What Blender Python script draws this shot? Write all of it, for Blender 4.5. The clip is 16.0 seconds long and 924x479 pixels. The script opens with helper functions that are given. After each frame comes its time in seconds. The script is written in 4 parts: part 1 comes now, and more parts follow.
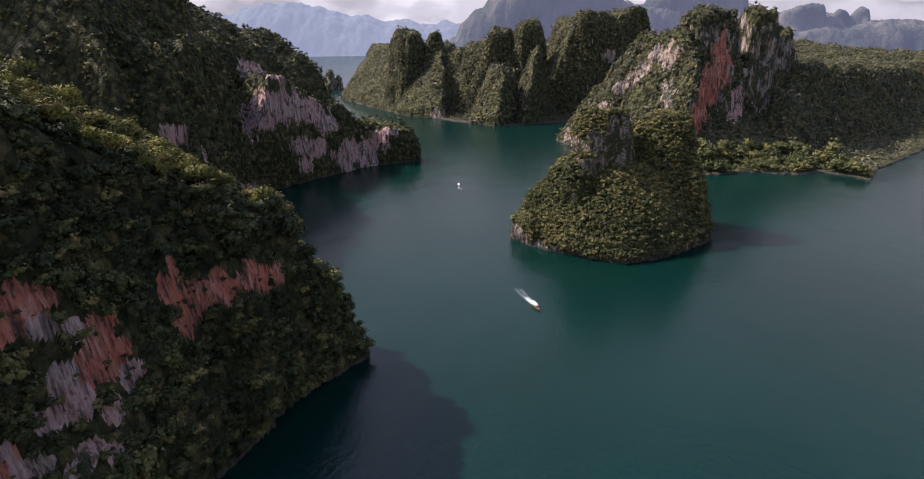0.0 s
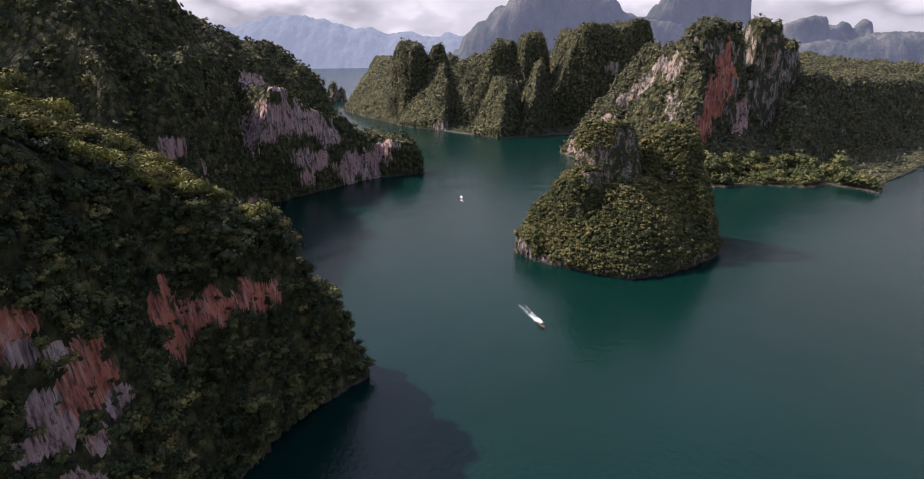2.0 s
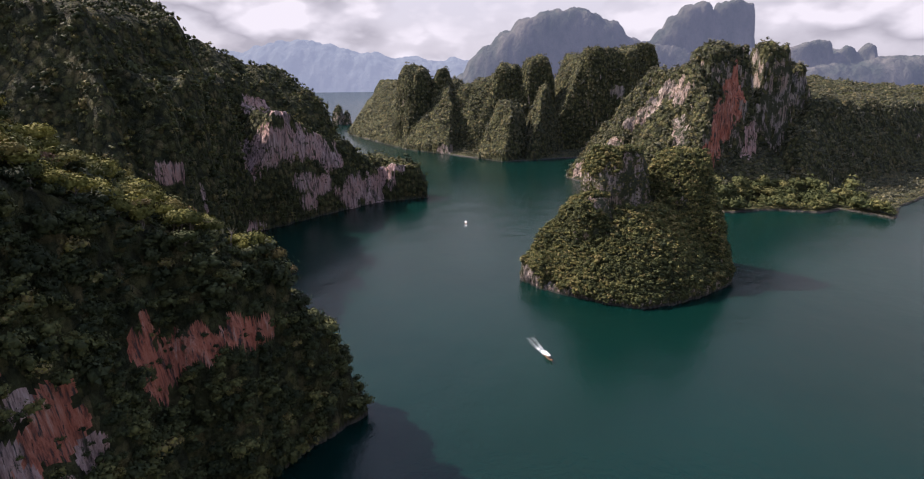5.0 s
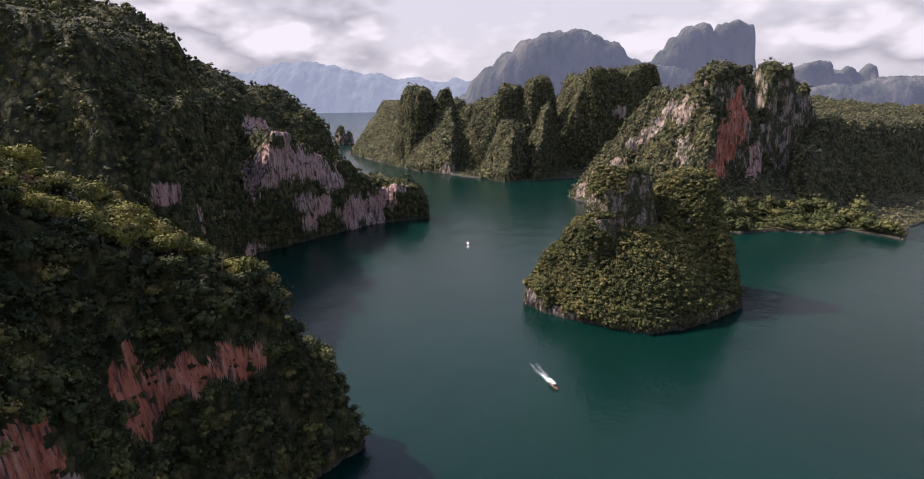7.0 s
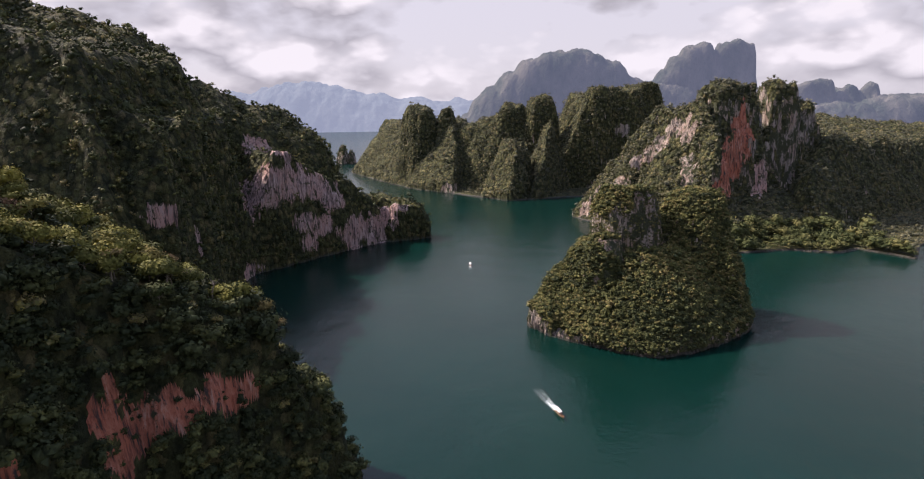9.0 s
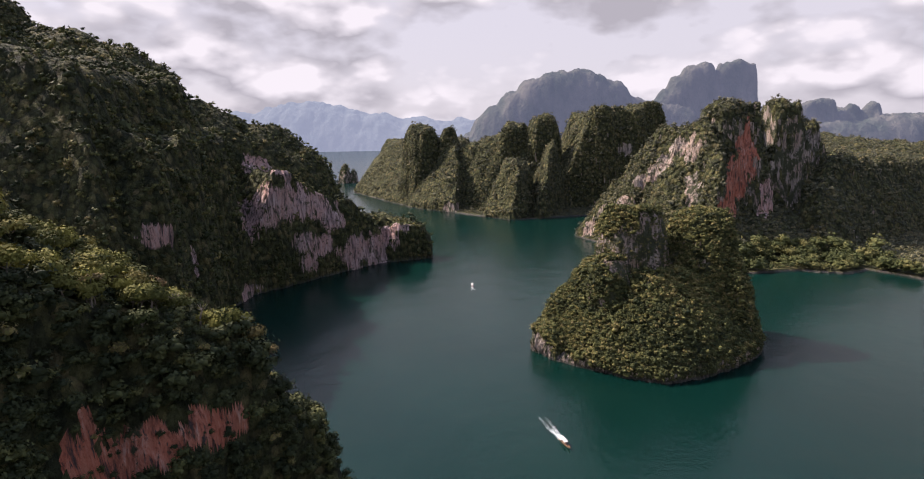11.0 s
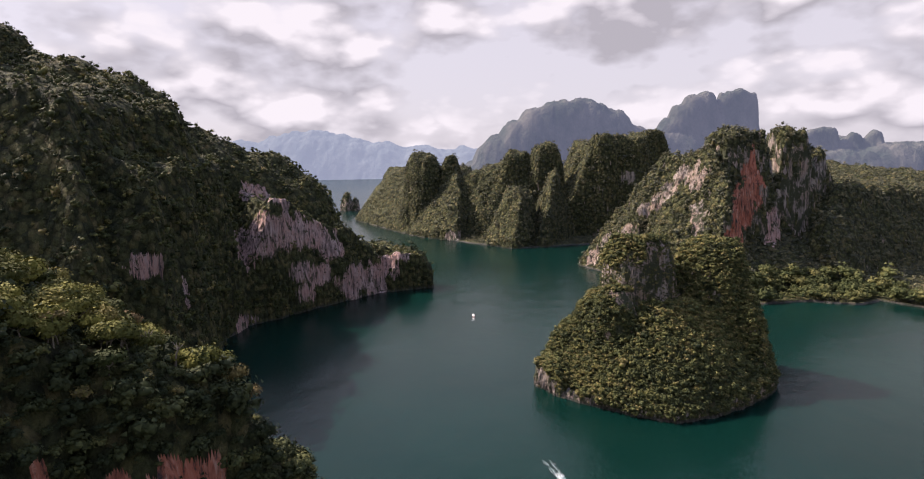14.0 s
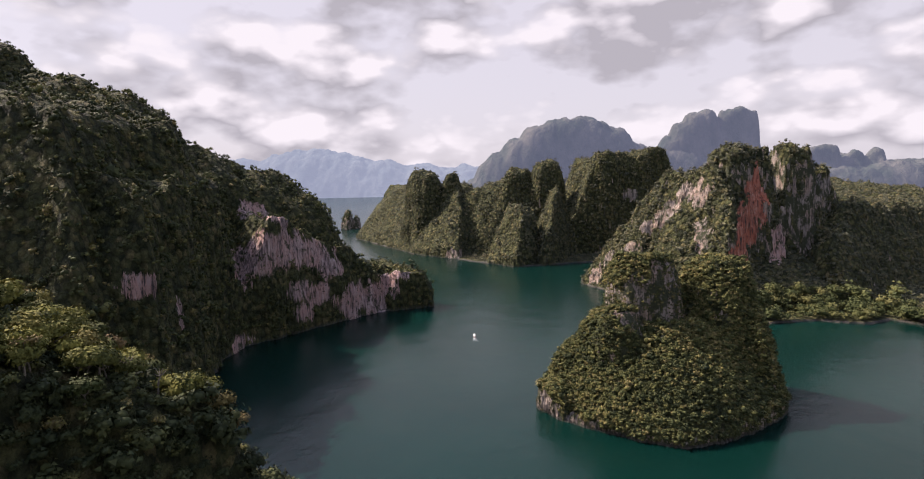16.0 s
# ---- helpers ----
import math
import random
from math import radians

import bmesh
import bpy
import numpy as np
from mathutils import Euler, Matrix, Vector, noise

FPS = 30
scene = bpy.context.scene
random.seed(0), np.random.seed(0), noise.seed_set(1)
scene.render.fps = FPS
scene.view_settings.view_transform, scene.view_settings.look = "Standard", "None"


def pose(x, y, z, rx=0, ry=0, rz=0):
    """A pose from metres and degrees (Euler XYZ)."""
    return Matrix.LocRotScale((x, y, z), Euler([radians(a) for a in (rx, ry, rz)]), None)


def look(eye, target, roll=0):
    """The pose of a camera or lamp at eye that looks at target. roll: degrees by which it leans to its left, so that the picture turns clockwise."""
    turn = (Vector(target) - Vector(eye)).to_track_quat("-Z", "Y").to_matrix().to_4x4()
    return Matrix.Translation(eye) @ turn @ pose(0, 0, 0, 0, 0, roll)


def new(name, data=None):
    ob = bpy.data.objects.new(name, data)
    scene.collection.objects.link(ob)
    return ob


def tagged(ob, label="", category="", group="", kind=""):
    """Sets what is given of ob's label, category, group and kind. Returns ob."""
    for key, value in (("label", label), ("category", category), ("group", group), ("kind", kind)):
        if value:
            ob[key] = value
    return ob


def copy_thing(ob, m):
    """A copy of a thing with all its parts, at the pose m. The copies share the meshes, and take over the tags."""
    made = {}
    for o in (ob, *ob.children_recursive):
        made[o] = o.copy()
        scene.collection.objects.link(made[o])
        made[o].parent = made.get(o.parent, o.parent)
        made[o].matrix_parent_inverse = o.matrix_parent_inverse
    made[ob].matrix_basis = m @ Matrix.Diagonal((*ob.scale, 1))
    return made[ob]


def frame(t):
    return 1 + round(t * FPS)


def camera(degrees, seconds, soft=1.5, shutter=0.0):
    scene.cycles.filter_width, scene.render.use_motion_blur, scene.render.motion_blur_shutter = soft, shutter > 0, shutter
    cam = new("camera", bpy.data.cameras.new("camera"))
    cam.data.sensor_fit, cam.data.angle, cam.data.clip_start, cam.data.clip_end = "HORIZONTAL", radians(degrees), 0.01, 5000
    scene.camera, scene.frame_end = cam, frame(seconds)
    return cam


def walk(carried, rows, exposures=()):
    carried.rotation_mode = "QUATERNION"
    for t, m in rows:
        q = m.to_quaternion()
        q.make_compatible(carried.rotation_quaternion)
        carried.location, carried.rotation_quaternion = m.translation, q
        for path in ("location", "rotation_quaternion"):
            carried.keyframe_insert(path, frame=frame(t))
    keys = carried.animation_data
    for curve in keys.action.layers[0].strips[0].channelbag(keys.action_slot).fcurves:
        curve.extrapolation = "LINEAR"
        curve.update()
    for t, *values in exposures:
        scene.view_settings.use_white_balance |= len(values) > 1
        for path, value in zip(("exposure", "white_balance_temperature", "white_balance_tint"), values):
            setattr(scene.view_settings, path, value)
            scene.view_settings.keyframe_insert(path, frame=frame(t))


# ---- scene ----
cam = camera(77.0, 16.0, soft=1.1)
PATH = [
    (0, (-0.221, -14.625, 129.559), (-0.254, -12.74, 128.891), -0.8),
    (0.5, (-0.37, -12.906, 129.538), (-0.405, -11.018, 128.878), -0.8),
    (1, (-0.426, -11.158, 129.509), (-0.464, -9.267, 128.858), -0.8),
    (1.5, (-0.446, -9.438, 129.474), (-0.486, -7.544, 128.831), -0.8),
    (2, (-0.412, -7.687, 129.46), (-0.454, -5.79, 128.828), -0.8),
    (2.5, (-0.336, -5.94, 129.443), (-0.381, -4.04, 128.819), -0.8),
    (3, (-0.26, -4.149, 129.411), (-0.307, -2.246, 128.798), -0.8),
    (3.5, (-0.182, -2.261, 129.372), (-0.232, -0.354, 128.771), -0.8),
    (4, (-0.189, -0.324, 129.331), (-0.242, 1.587, 128.743), -0.8),
    (6.5, (-0.256, 9.623, 128.73), (-0.319, 11.555, 128.219), -0.9),
    (7, (-0.224, 11.704, 128.647), (-0.289, 13.641, 128.152), -0.9),
    (7.5, (-0.259, 13.727, 128.594), (-0.326, 15.667, 128.113), -1.0),
    (8, (-0.271, 15.728, 128.54), (-0.34, 17.672, 128.075), -1.0),
    (8.5, (-0.261, 17.72, 128.485), (-0.332, 19.668, 128.035), -1.0),
    (9, (-0.225, 19.744, 128.423), (-0.298, 21.695, 127.989), -1.1),
    (11.5, (0.042, 29.772, 127.887), (-0.04, 31.738, 127.532), -1.1),
    (12, (0.175, 31.839, 127.818), (0.091, 33.808, 127.478), -1.1),
    (12.5, (0.294, 33.738, 127.71), (0.208, 35.71, 127.385), -1.1),
    (13, (0.453, 35.592, 127.56), (0.367, 37.566, 127.252), -1.1),
    (13.5, (0.616, 37.385, 127.393), (0.528, 39.361, 127.1), -1.1),
    (14, (0.769, 39.18, 127.219), (0.681, 41.159, 126.943), -1.1),
    (14.5, (0.882, 40.954, 127.043), (0.792, 42.935, 126.782), -1.1),
    (15, (1.018, 42.733, 126.895), (0.926, 44.716, 126.65), -1.1),
    (15.5, (1.135, 44.428, 126.786), (1.042, 46.412, 126.556), -1.1),
    (16, (1.348, 46.212, 126.727), (1.255, 48.198, 126.512), -1.2),
]
walk(cam, [(t, look(eye, aim, roll)) for t, eye, aim, roll in PATH],
     exposures=[(0, 0.78, 5850, 26), (7, 0.80, 6000, 25), (16, 0.84, 6150, 24)])

# ---------------------------------------------------------------- light
SUN_EL, SUN_AZ = radians(46), Vector((-0.925, 0.38, 0.0)).normalized()
to_sun = Vector((SUN_AZ.x * math.cos(SUN_EL), SUN_AZ.y * math.cos(SUN_EL), math.sin(SUN_EL)))
sun = new("sun", bpy.data.lights.new("sun", "SUN"))
sun.data.energy, sun.data.angle, sun.data.color = 5.4, radians(0.6), (1.0, 0.865, 0.68)
sun.matrix_world = look(to_sun * 100, (0, 0, 0))


def build_world():
    w = bpy.data.worlds.new("sky")
    w.use_nodes = True
    scene.world = w
    nt = w.node_tree
    nt.nodes.clear()
    N, L = nt.nodes.new, nt.links.new
    out, bg = N("ShaderNodeOutputWorld"), N("ShaderNodeBackground")
    sky = N("ShaderNodeTexSky")
    sky.sky_type, sky.sun_disc = "NISHITA", False
    sky.sun_elevation, sky.sun_rotation = SUN_EL, math.atan2(SUN_AZ.x, SUN_AZ.y)
    sky.air_density, sky.dust_density = 1.0, 2.5
    dim = N("ShaderNodeVectorMath")
    dim.operation = "SCALE"
    dim.inputs["Scale"].default_value = 0.42
    L(sky.outputs["Color"], dim.inputs[0])
    tc = N("ShaderNodeTexCoord")

    xyz = N("ShaderNodeSeparateXYZ")
    L(tc.outputs["Generated"], xyz.inputs[0])

    def maths(op, a, b):
        m = N("ShaderNodeMath")
        m.operation = op
        for i, v in enumerate((a, b)):
            if isinstance(v, float):
                m.inputs[i].default_value = v
            else:
                L(v, m.inputs[i])
        return m.outputs[0]

    # heaped clouds, wider than high
    sheet = N("ShaderNodeMapping")
    sheet.inputs["Scale"].default_value = (1.0, 1.0, 2.0)
    L(tc.outputs["Generated"], sheet.inputs["Vector"])

    def field(lift, detail):
        mp = N("ShaderNodeMapping")
        mp.inputs["Location"].default_value = (2.3, 0.4, 0.9 + lift)
        L(sheet.outputs[0], mp.inputs["Vector"])
        n = N("ShaderNodeTexNoise")
        n.inputs["Scale"].default_value, n.inputs["Detail"].default_value, n.inputs["Roughness"].default_value = 3.1, detail, 0.53
        L(mp.outputs["Vector"], n.inputs["Vector"])
        return n.outputs["Fac"]

    def heaps(lift, detail):
        mp = N("ShaderNodeMapping")
        mp.inputs["Location"].default_value = (2.3, 0.4, 0.9 + lift)
        L(sheet.outputs[0], mp.inputs["Vector"])
        v = N("ShaderNodeTexVoronoi")
        v.feature = "SMOOTH_F1"
        v.inputs["Scale"].default_value, v.inputs["Detail"].default_value, v.inputs["Roughness"].default_value, v.inputs["Smoothness"].default_value = 7.0, detail, 0.5, 0.35
        L(mp.outputs["Vector"], v.inputs["Vector"])
        return maths("MULTIPLY", maths("SUBTRACT", 0.45, v.outputs["Distance"]), 0.30)

    here, over = maths("ADD", field(0.0, 7), heaps(0.0, 3.0)), maths("ADD", field(0.09, 4), heaps(0.09, 1.0))
    cover = N("ShaderNodeValToRGB")
    e = cover.color_ramp.elements
    e[0].position, e[0].color = 0.22, (0, 0, 0, 1)
    e[1].position, e[1].color = 0.36, (1, 1, 1, 1)
    L(maths("SUBTRACT", here, maths("MULTIPLY", maths("MAXIMUM", maths("SUBTRACT", xyz.outputs["Z"], 0.3), 0.0), 0.6)), cover.inputs["Fac"])
    # the tops of the heaps are white, their bellies grey
    belly = N("ShaderNodeValToRGB")
    e = belly.color_ramp.elements
    e[0].position, e[0].color = 0.41, (0.535, 0.52, 0.517, 1)
    e[1].position, e[1].color = 0.565, (1.04, 1.0, 0.945, 1)
    mid_tone = e.new(0.485)
    mid_tone.color = (0.785, 0.76, 0.735, 1)
    L(maths("ADD", maths("SUBTRACT", here, over), 0.5), belly.inputs["Fac"])
    # milky air towards the horizon
    veil = N("ShaderNodeValToRGB")
    e = veil.color_ramp.elements
    e[0].position, e[0].color = 0.32, (0.95, 0.95, 0.95, 1)
    e[1].position, e[1].color = 0.75, (0.1, 0.1, 0.1, 1)
    L(xyz.outputs["Z"], veil.inputs["Fac"])
    milk = N("ShaderNodeMix")
    milk.data_type = "RGBA"
    milk.inputs["B"].default_value = (0.80, 0.772, 0.748, 1)
    L(veil.outputs["Color"], milk.inputs["Factor"])
    L(dim.outputs["Vector"], milk.inputs["A"])
    mix = N("ShaderNodeMix")
    mix.data_type = "RGBA"
    L(cover.outputs["Color"], mix.inputs["Factor"])
    L(milk.outputs["Result"], mix.inputs["A"])
    L(belly.outputs["Color"], mix.inputs["B"])
    L(mix.outputs["Result"], bg.inputs["Color"])
    bg.inputs["Strength"].default_value = 0.51
    L(bg.outputs[0], out.inputs["Surface"])


build_world()

# ---------------------------------------------------------------- materials


def material(name, rough=0.7):
    m = bpy.data.materials.new(name)
    m.use_nodes = True
    nt = m.node_tree
    b = nt.nodes["Principled BSDF"]
    b.inputs["Roughness"].default_value = rough
    return m, nt, b


def node(nt, kind, **values):
    n = nt.nodes.new(kind)
    for k, v in values.items():
        n.inputs[k].default_value = v
    return n


def ramp(nt, fac, stops):
    r = nt.nodes.new("ShaderNodeValToRGB")
    el = r.color_ramp.elements
    while len(el) < len(stops):
        el.new(0.5)
    for e, (p, c) in zip(el, stops):
        e.position, e.color = p, (*c, 1)
    nt.links.new(fac, r.inputs["Fac"])
    return r.outputs["Color"]


def blend(nt, fac, a, b, mode="MIX"):
    m = nt.nodes.new("ShaderNodeMix")
    m.data_type, m.blend_type = "RGBA", mode
    if isinstance(fac, float):
        m.inputs["Factor"].default_value = fac
    else:
        nt.links.new(fac, m.inputs["Factor"])
    nt.links.new(a, m.inputs["A"])
    nt.links.new(b, m.inputs["B"])
    return m.outputs["Result"]


def bump(nt, b, height, strength, distance):
    n = node(nt, "ShaderNodeBump", Strength=strength, Distance=distance)
    nt.links.new(height, n.inputs["Height"])
    nt.links.new(n.outputs["Normal"], b.inputs["Normal"])


def coords(nt, scale):
    tc = nt.nodes.new("ShaderNodeTexCoord")
    mp = nt.nodes.new("ShaderNodeMapping")
    mp.inputs["Scale"].default_value = scale
    nt.links.new(tc.outputs["Object"], mp.inputs["Vector"])
    return mp.outputs["Vector"]


def noise_tex(nt, vec, scale, detail=6, rough=0.6):
    n = node(nt, "ShaderNodeTexNoise", Scale=scale, Detail=detail, Roughness=rough)
    nt.links.new(vec, n.inputs["Vector"])
    return n.outputs["Fac"]


def rock_material(name, tones, moss):
    """Limestone: drip streaks running down, blotches, and moss in the hollows."""
    m, nt, b = material(name, 0.9)
    streak = noise_tex(nt, coords(nt, (0.55, 0.55, 0.05)), 1.0, 8, 0.68)
    blotch = noise_tex(nt, coords(nt, (0.05, 0.05, 0.04)), 1.0, 5, 0.6)
    fine = noise_tex(nt, coords(nt, (1.6, 1.6, 0.5)), 1.0, 6, 0.7)
    col = ramp(nt, streak, [(0.36, tones[0]), (0.45, tones[1]), (0.54, tones[2]), (0.64, tones[3])])
    col2 = ramp(nt, streak, [(0.38, tones[0]), (0.47, tones[4]), (0.62, tones[2])])
    col = blend(nt, ramp(nt, blotch, [(0.42, (0, 0, 0)), (0.58, (1, 1, 1))]), col, col2)
    green = ramp(nt, fine, [(0.2, (0.018, 0.024, 0.009)), (0.8, (0.05, 0.055, 0.02))])
    clumps = noise_tex(nt, coords(nt, (0.16, 0.16, 0.085)), 1.0, 9, 0.72)
    mask = ramp(nt, clumps, [(moss, (0, 0, 0)), (moss + 0.045, (1, 1, 1))])
    crack = noise_tex(nt, coords(nt, (0.9, 0.9, 0.035)), 1.0, 5, 0.6)
    col = blend(nt, ramp(nt, crack, [(0.36, (1, 1, 1)), (0.43, (0, 0, 0))]), col, ramp(nt, fine, [(0.2, (0.02, 0.018, 0.016)), (0.8, (0.06, 0.05, 0.045))]))
    nt.links.new(blend(nt, mask, col, green), b.inputs["Base Color"])
    mix = nt.nodes.new("ShaderNodeMath")
    mix.operation = "ADD"
    nt.links.new(streak, mix.inputs[0])
    nt.links.new(fine, mix.inputs[1])
    bump(nt, b, mix.outputs[0], 0.9, 1.6)
    return m


GREY = ((0.05, 0.043, 0.038), (0.17, 0.142, 0.122), (0.28, 0.235, 0.195), (0.39, 0.32, 0.26), (0.30, 0.21, 0.155))
PINK = ((0.05, 0.038, 0.036), (0.20, 0.145, 0.132), (0.38, 0.275, 0.25), (0.52, 0.41, 0.375), (0.42, 0.25, 0.205))
RED = ((0.045, 0.026, 0.022), (0.25, 0.088, 0.052), (0.43, 0.165, 0.10), (0.50, 0.34, 0.27), (0.38, 0.115, 0.062))
rock_grey = rock_material("grey_limestone", GREY, 0.53)
rock_pink = rock_material("pale_pink_limestone", PINK, 0.55)
rock_red = rock_material("red_stained_limestone", RED, 0.60)
WET = ((0.014, 0.013, 0.011), (0.030, 0.028, 0.022), (0.050, 0.045, 0.035), (0.085, 0.074, 0.058), (0.042, 0.036, 0.026))
rock_wet = rock_material("wet_dark_limestone", WET, 0.56)
rock_mossy = rock_material("mossy_limestone", GREY, 0.47)


def undergrowth_material():
    """Closed low canopy: rounded crowns a few metres wide, each with its own tone, with shade painted in between them,
    broken up by leaves.
    """
    m, nt, b = material("undergrowth", 0.9)
    b.inputs["Specular IOR Level"].default_value = 0.15
    vec = coords(nt, (1, 1, 0.8))
    fine = noise_tex(nt, vec, 1.1, 7, 0.72)
    warp = nt.nodes.new("ShaderNodeVectorMath")
    warp.operation = "MULTIPLY_ADD"
    big = node(nt, "ShaderNodeTexNoise", Scale=0.5, Detail=4)
    nt.links.new(vec, big.inputs["Vector"])
    warp.inputs[1].default_value = (2.2, 2.2, 2.2)
    nt.links.new(big.outputs["Color"], warp.inputs[0])
    nt.links.new(vec, warp.inputs[2])
    cells = node(nt, "ShaderNodeTexVoronoi", Scale=0.27)
    cells.feature = "F1"
    nt.links.new(warp.outputs[0], cells.inputs["Vector"])
    tone = nt.nodes.new("ShaderNodeSeparateColor")
    nt.links.new(cells.outputs["Color"], tone.inputs[0])
    col = ramp(nt, tone.outputs[0], [(0.0, (0.036, 0.044, 0.021)), (0.45, (0.066, 0.074, 0.031)), (0.8, (0.105, 0.106, 0.042)), (1.0, (0.14, 0.124, 0.058))])
    # darkens the colour towards each crown's edge, as the shade in the gaps
    gap_shade = ramp(nt, cells.outputs["Distance"], [(0.35, (1, 1, 1)), (0.75, (0.42, 0.44, 0.45))])
    col = blend(nt, 1.0, col, gap_shade, "MULTIPLY")
    col = blend(nt, 1.0, col, ramp(nt, fine, [(0.3, (0.5, 0.5, 0.5)), (0.7, (1.35, 1.3, 1.2))]), "MULTIPLY")
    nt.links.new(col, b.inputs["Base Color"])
    dome = nt.nodes.new("ShaderNodeMath")
    dome.operation = "MULTIPLY_ADD"
    dome.inputs[1].default_value = -1.6
    nt.links.new(cells.outputs["Distance"], dome.inputs[0])
    nt.links.new(fine, dome.inputs[2])
    bump(nt, b, dome.outputs[0], 1.0, 2.4)
    return m


undergrowth = undergrowth_material()


def leaf_material(name, stops):
    """Foliage: a tone for each crown (attribute tint) with finer mottling."""
    m, nt, b = material(name, 0.8)
    at = nt.nodes.new("ShaderNodeAttribute")
    at.attribute_name = "tint"
    col = ramp(nt, at.outputs["Fac"], stops)
    f = noise_tex(nt, coords(nt, (0.9, 0.9, 0.9)), 1.0, 4, 0.7)
    shade = ramp(nt, f, [(0.3, (0.62, 0.62, 0.62)), (0.7, (1.25, 1.2, 1.1))])
    nt.links.new(blend(nt, 1.0, col, shade, "MULTIPLY"), b.inputs["Base Color"])
    b.inputs["Roughness"].default_value = 0.8
    b.inputs["Specular IOR Level"].default_value = 0.16
    return m


LEAF_STOPS = [(0.0, (0.020, 0.028, 0.012)), (0.35, (0.046, 0.056, 0.021)), (0.65, (0.082, 0.090, 0.030)),
              (0.85, (0.135, 0.130, 0.042)), (0.95, (0.15, 0.12, 0.06)), (1.0, (0.20, 0.18, 0.05))]
# leaf tones lifted and greyed: the haze of distance is put into the colour
leaf_hazed = leaf_material("hazed_jungle_leaves", [(0.0, (0.058, 0.064, 0.046)), (0.4, (0.100, 0.104, 0.066)), (0.7, (0.135, 0.130, 0.072)), (1.0, (0.17, 0.15, 0.085))])
leaf = leaf_material("jungle_leaves", LEAF_STOPS)
leaf_bright = leaf_material("mangrove_leaves", [(0.0, (0.032, 0.044, 0.016)), (0.5, (0.066, 0.078, 0.026)), (1.0, (0.13, 0.125, 0.045))])


def bark_material():
    m, nt, b = material("pale_bark", 0.9)
    f = noise_tex(nt, coords(nt, (3, 3, 0.8)), 1.0, 6, 0.7)
    nt.links.new(ramp(nt, f, [(0.3, (0.07, 0.055, 0.042)), (0.7, (0.22, 0.19, 0.155))]), b.inputs["Base Color"])
    bump(nt, b, f, 0.6, 0.1)
    return m


bark = bark_material()


def water_material():
    m, nt, b = material("lake_water", 0.19)
    v = coords(nt, (1, 1, 1))
    murk = noise_tex(nt, v, 0.006, 4, 0.55)
    nt.links.new(ramp(nt, murk, [(0.35, (0.0009, 0.0112, 0.0085)), (0.65, (0.0015, 0.0158, 0.0119))]), b.inputs["Base Color"])
    b.inputs["IOR"].default_value = 1.26
    chop = noise_tex(nt, coords(nt, (0.55, 0.30, 1)), 1.0, 5, 0.6)
    swell = noise_tex(nt, coords(nt, (0.05, 0.035, 1)), 1.0, 3, 0.5)
    add = nt.nodes.new("ShaderNodeMath")
    add.operation = "MULTIPLY_ADD"
    add.inputs[1].default_value = 3.0
    nt.links.new(swell, add.inputs[0])
    nt.links.new(chop, add.inputs[2])
    bump(nt, b, add.outputs[0], 0.42, 0.5)
    return m


water_mat = water_material()


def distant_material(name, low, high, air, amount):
    """Far wooded rock; the lit hazy air before it is put into the material as a faint blue glow, as for any far
    backdrop.
    """
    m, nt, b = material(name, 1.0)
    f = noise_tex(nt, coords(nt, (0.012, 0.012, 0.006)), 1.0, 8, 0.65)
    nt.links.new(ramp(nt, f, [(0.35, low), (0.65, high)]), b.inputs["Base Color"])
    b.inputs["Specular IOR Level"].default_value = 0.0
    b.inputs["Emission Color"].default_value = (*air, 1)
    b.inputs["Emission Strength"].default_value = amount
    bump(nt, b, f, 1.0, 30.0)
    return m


# ---------------------------------------------------------------- noise and meshes


def _hash(i, j, k, seed):
    n = (i.astype(np.int64) * 374761393 + j.astype(np.int64) * 668265263 + k.astype(np.int64) * 2147483647 + seed * 974711) & 0xFFFFFFFF
    n = ((n ^ (n >> 13)) * 1274126177) & 0xFFFFFFFF
    n = ((n ^ (n >> 16)) * 2246822519) & 0xFFFFFFFF
    return ((n ^ (n >> 15)) & 0xFFFFFF) / float(0xFFFFFF)


def value_noise(x, y, z, seed=0):
    i, j, k = np.floor(x), np.floor(y), np.floor(z)
    u, v, w = x - i, y - j, z - k
    u, v, w = (a * a * a * (a * (a * 6 - 15) + 10) for a in (u, v, w))
    total = 0
    for a in (0, 1):
        for b in (0, 1):
            for c in (0, 1):
                total = total + _hash(i + a, j + b, k + c, seed) * (u if a else 1 - u) * (v if b else 1 - v) * (w if c else 1 - w)
    return total * 2 - 1


def fbm(x, y, z=None, octaves=4, seed=0, gain=0.5):
    x, y = np.asarray(x, float), np.asarray(y, float)
    z = np.zeros_like(x) if z is None else np.asarray(z, float)
    total, amp, norm = 0, 1.0, 0
    for o in range(octaves):
        total = total + amp * value_noise(x, y, z, seed + o * 17)
        norm += amp
        amp *= gain
        x, y, z = x * 2.03 + 11.3, y * 2.03 - 5.7, z * 2.03 + 3.1
    return total / norm


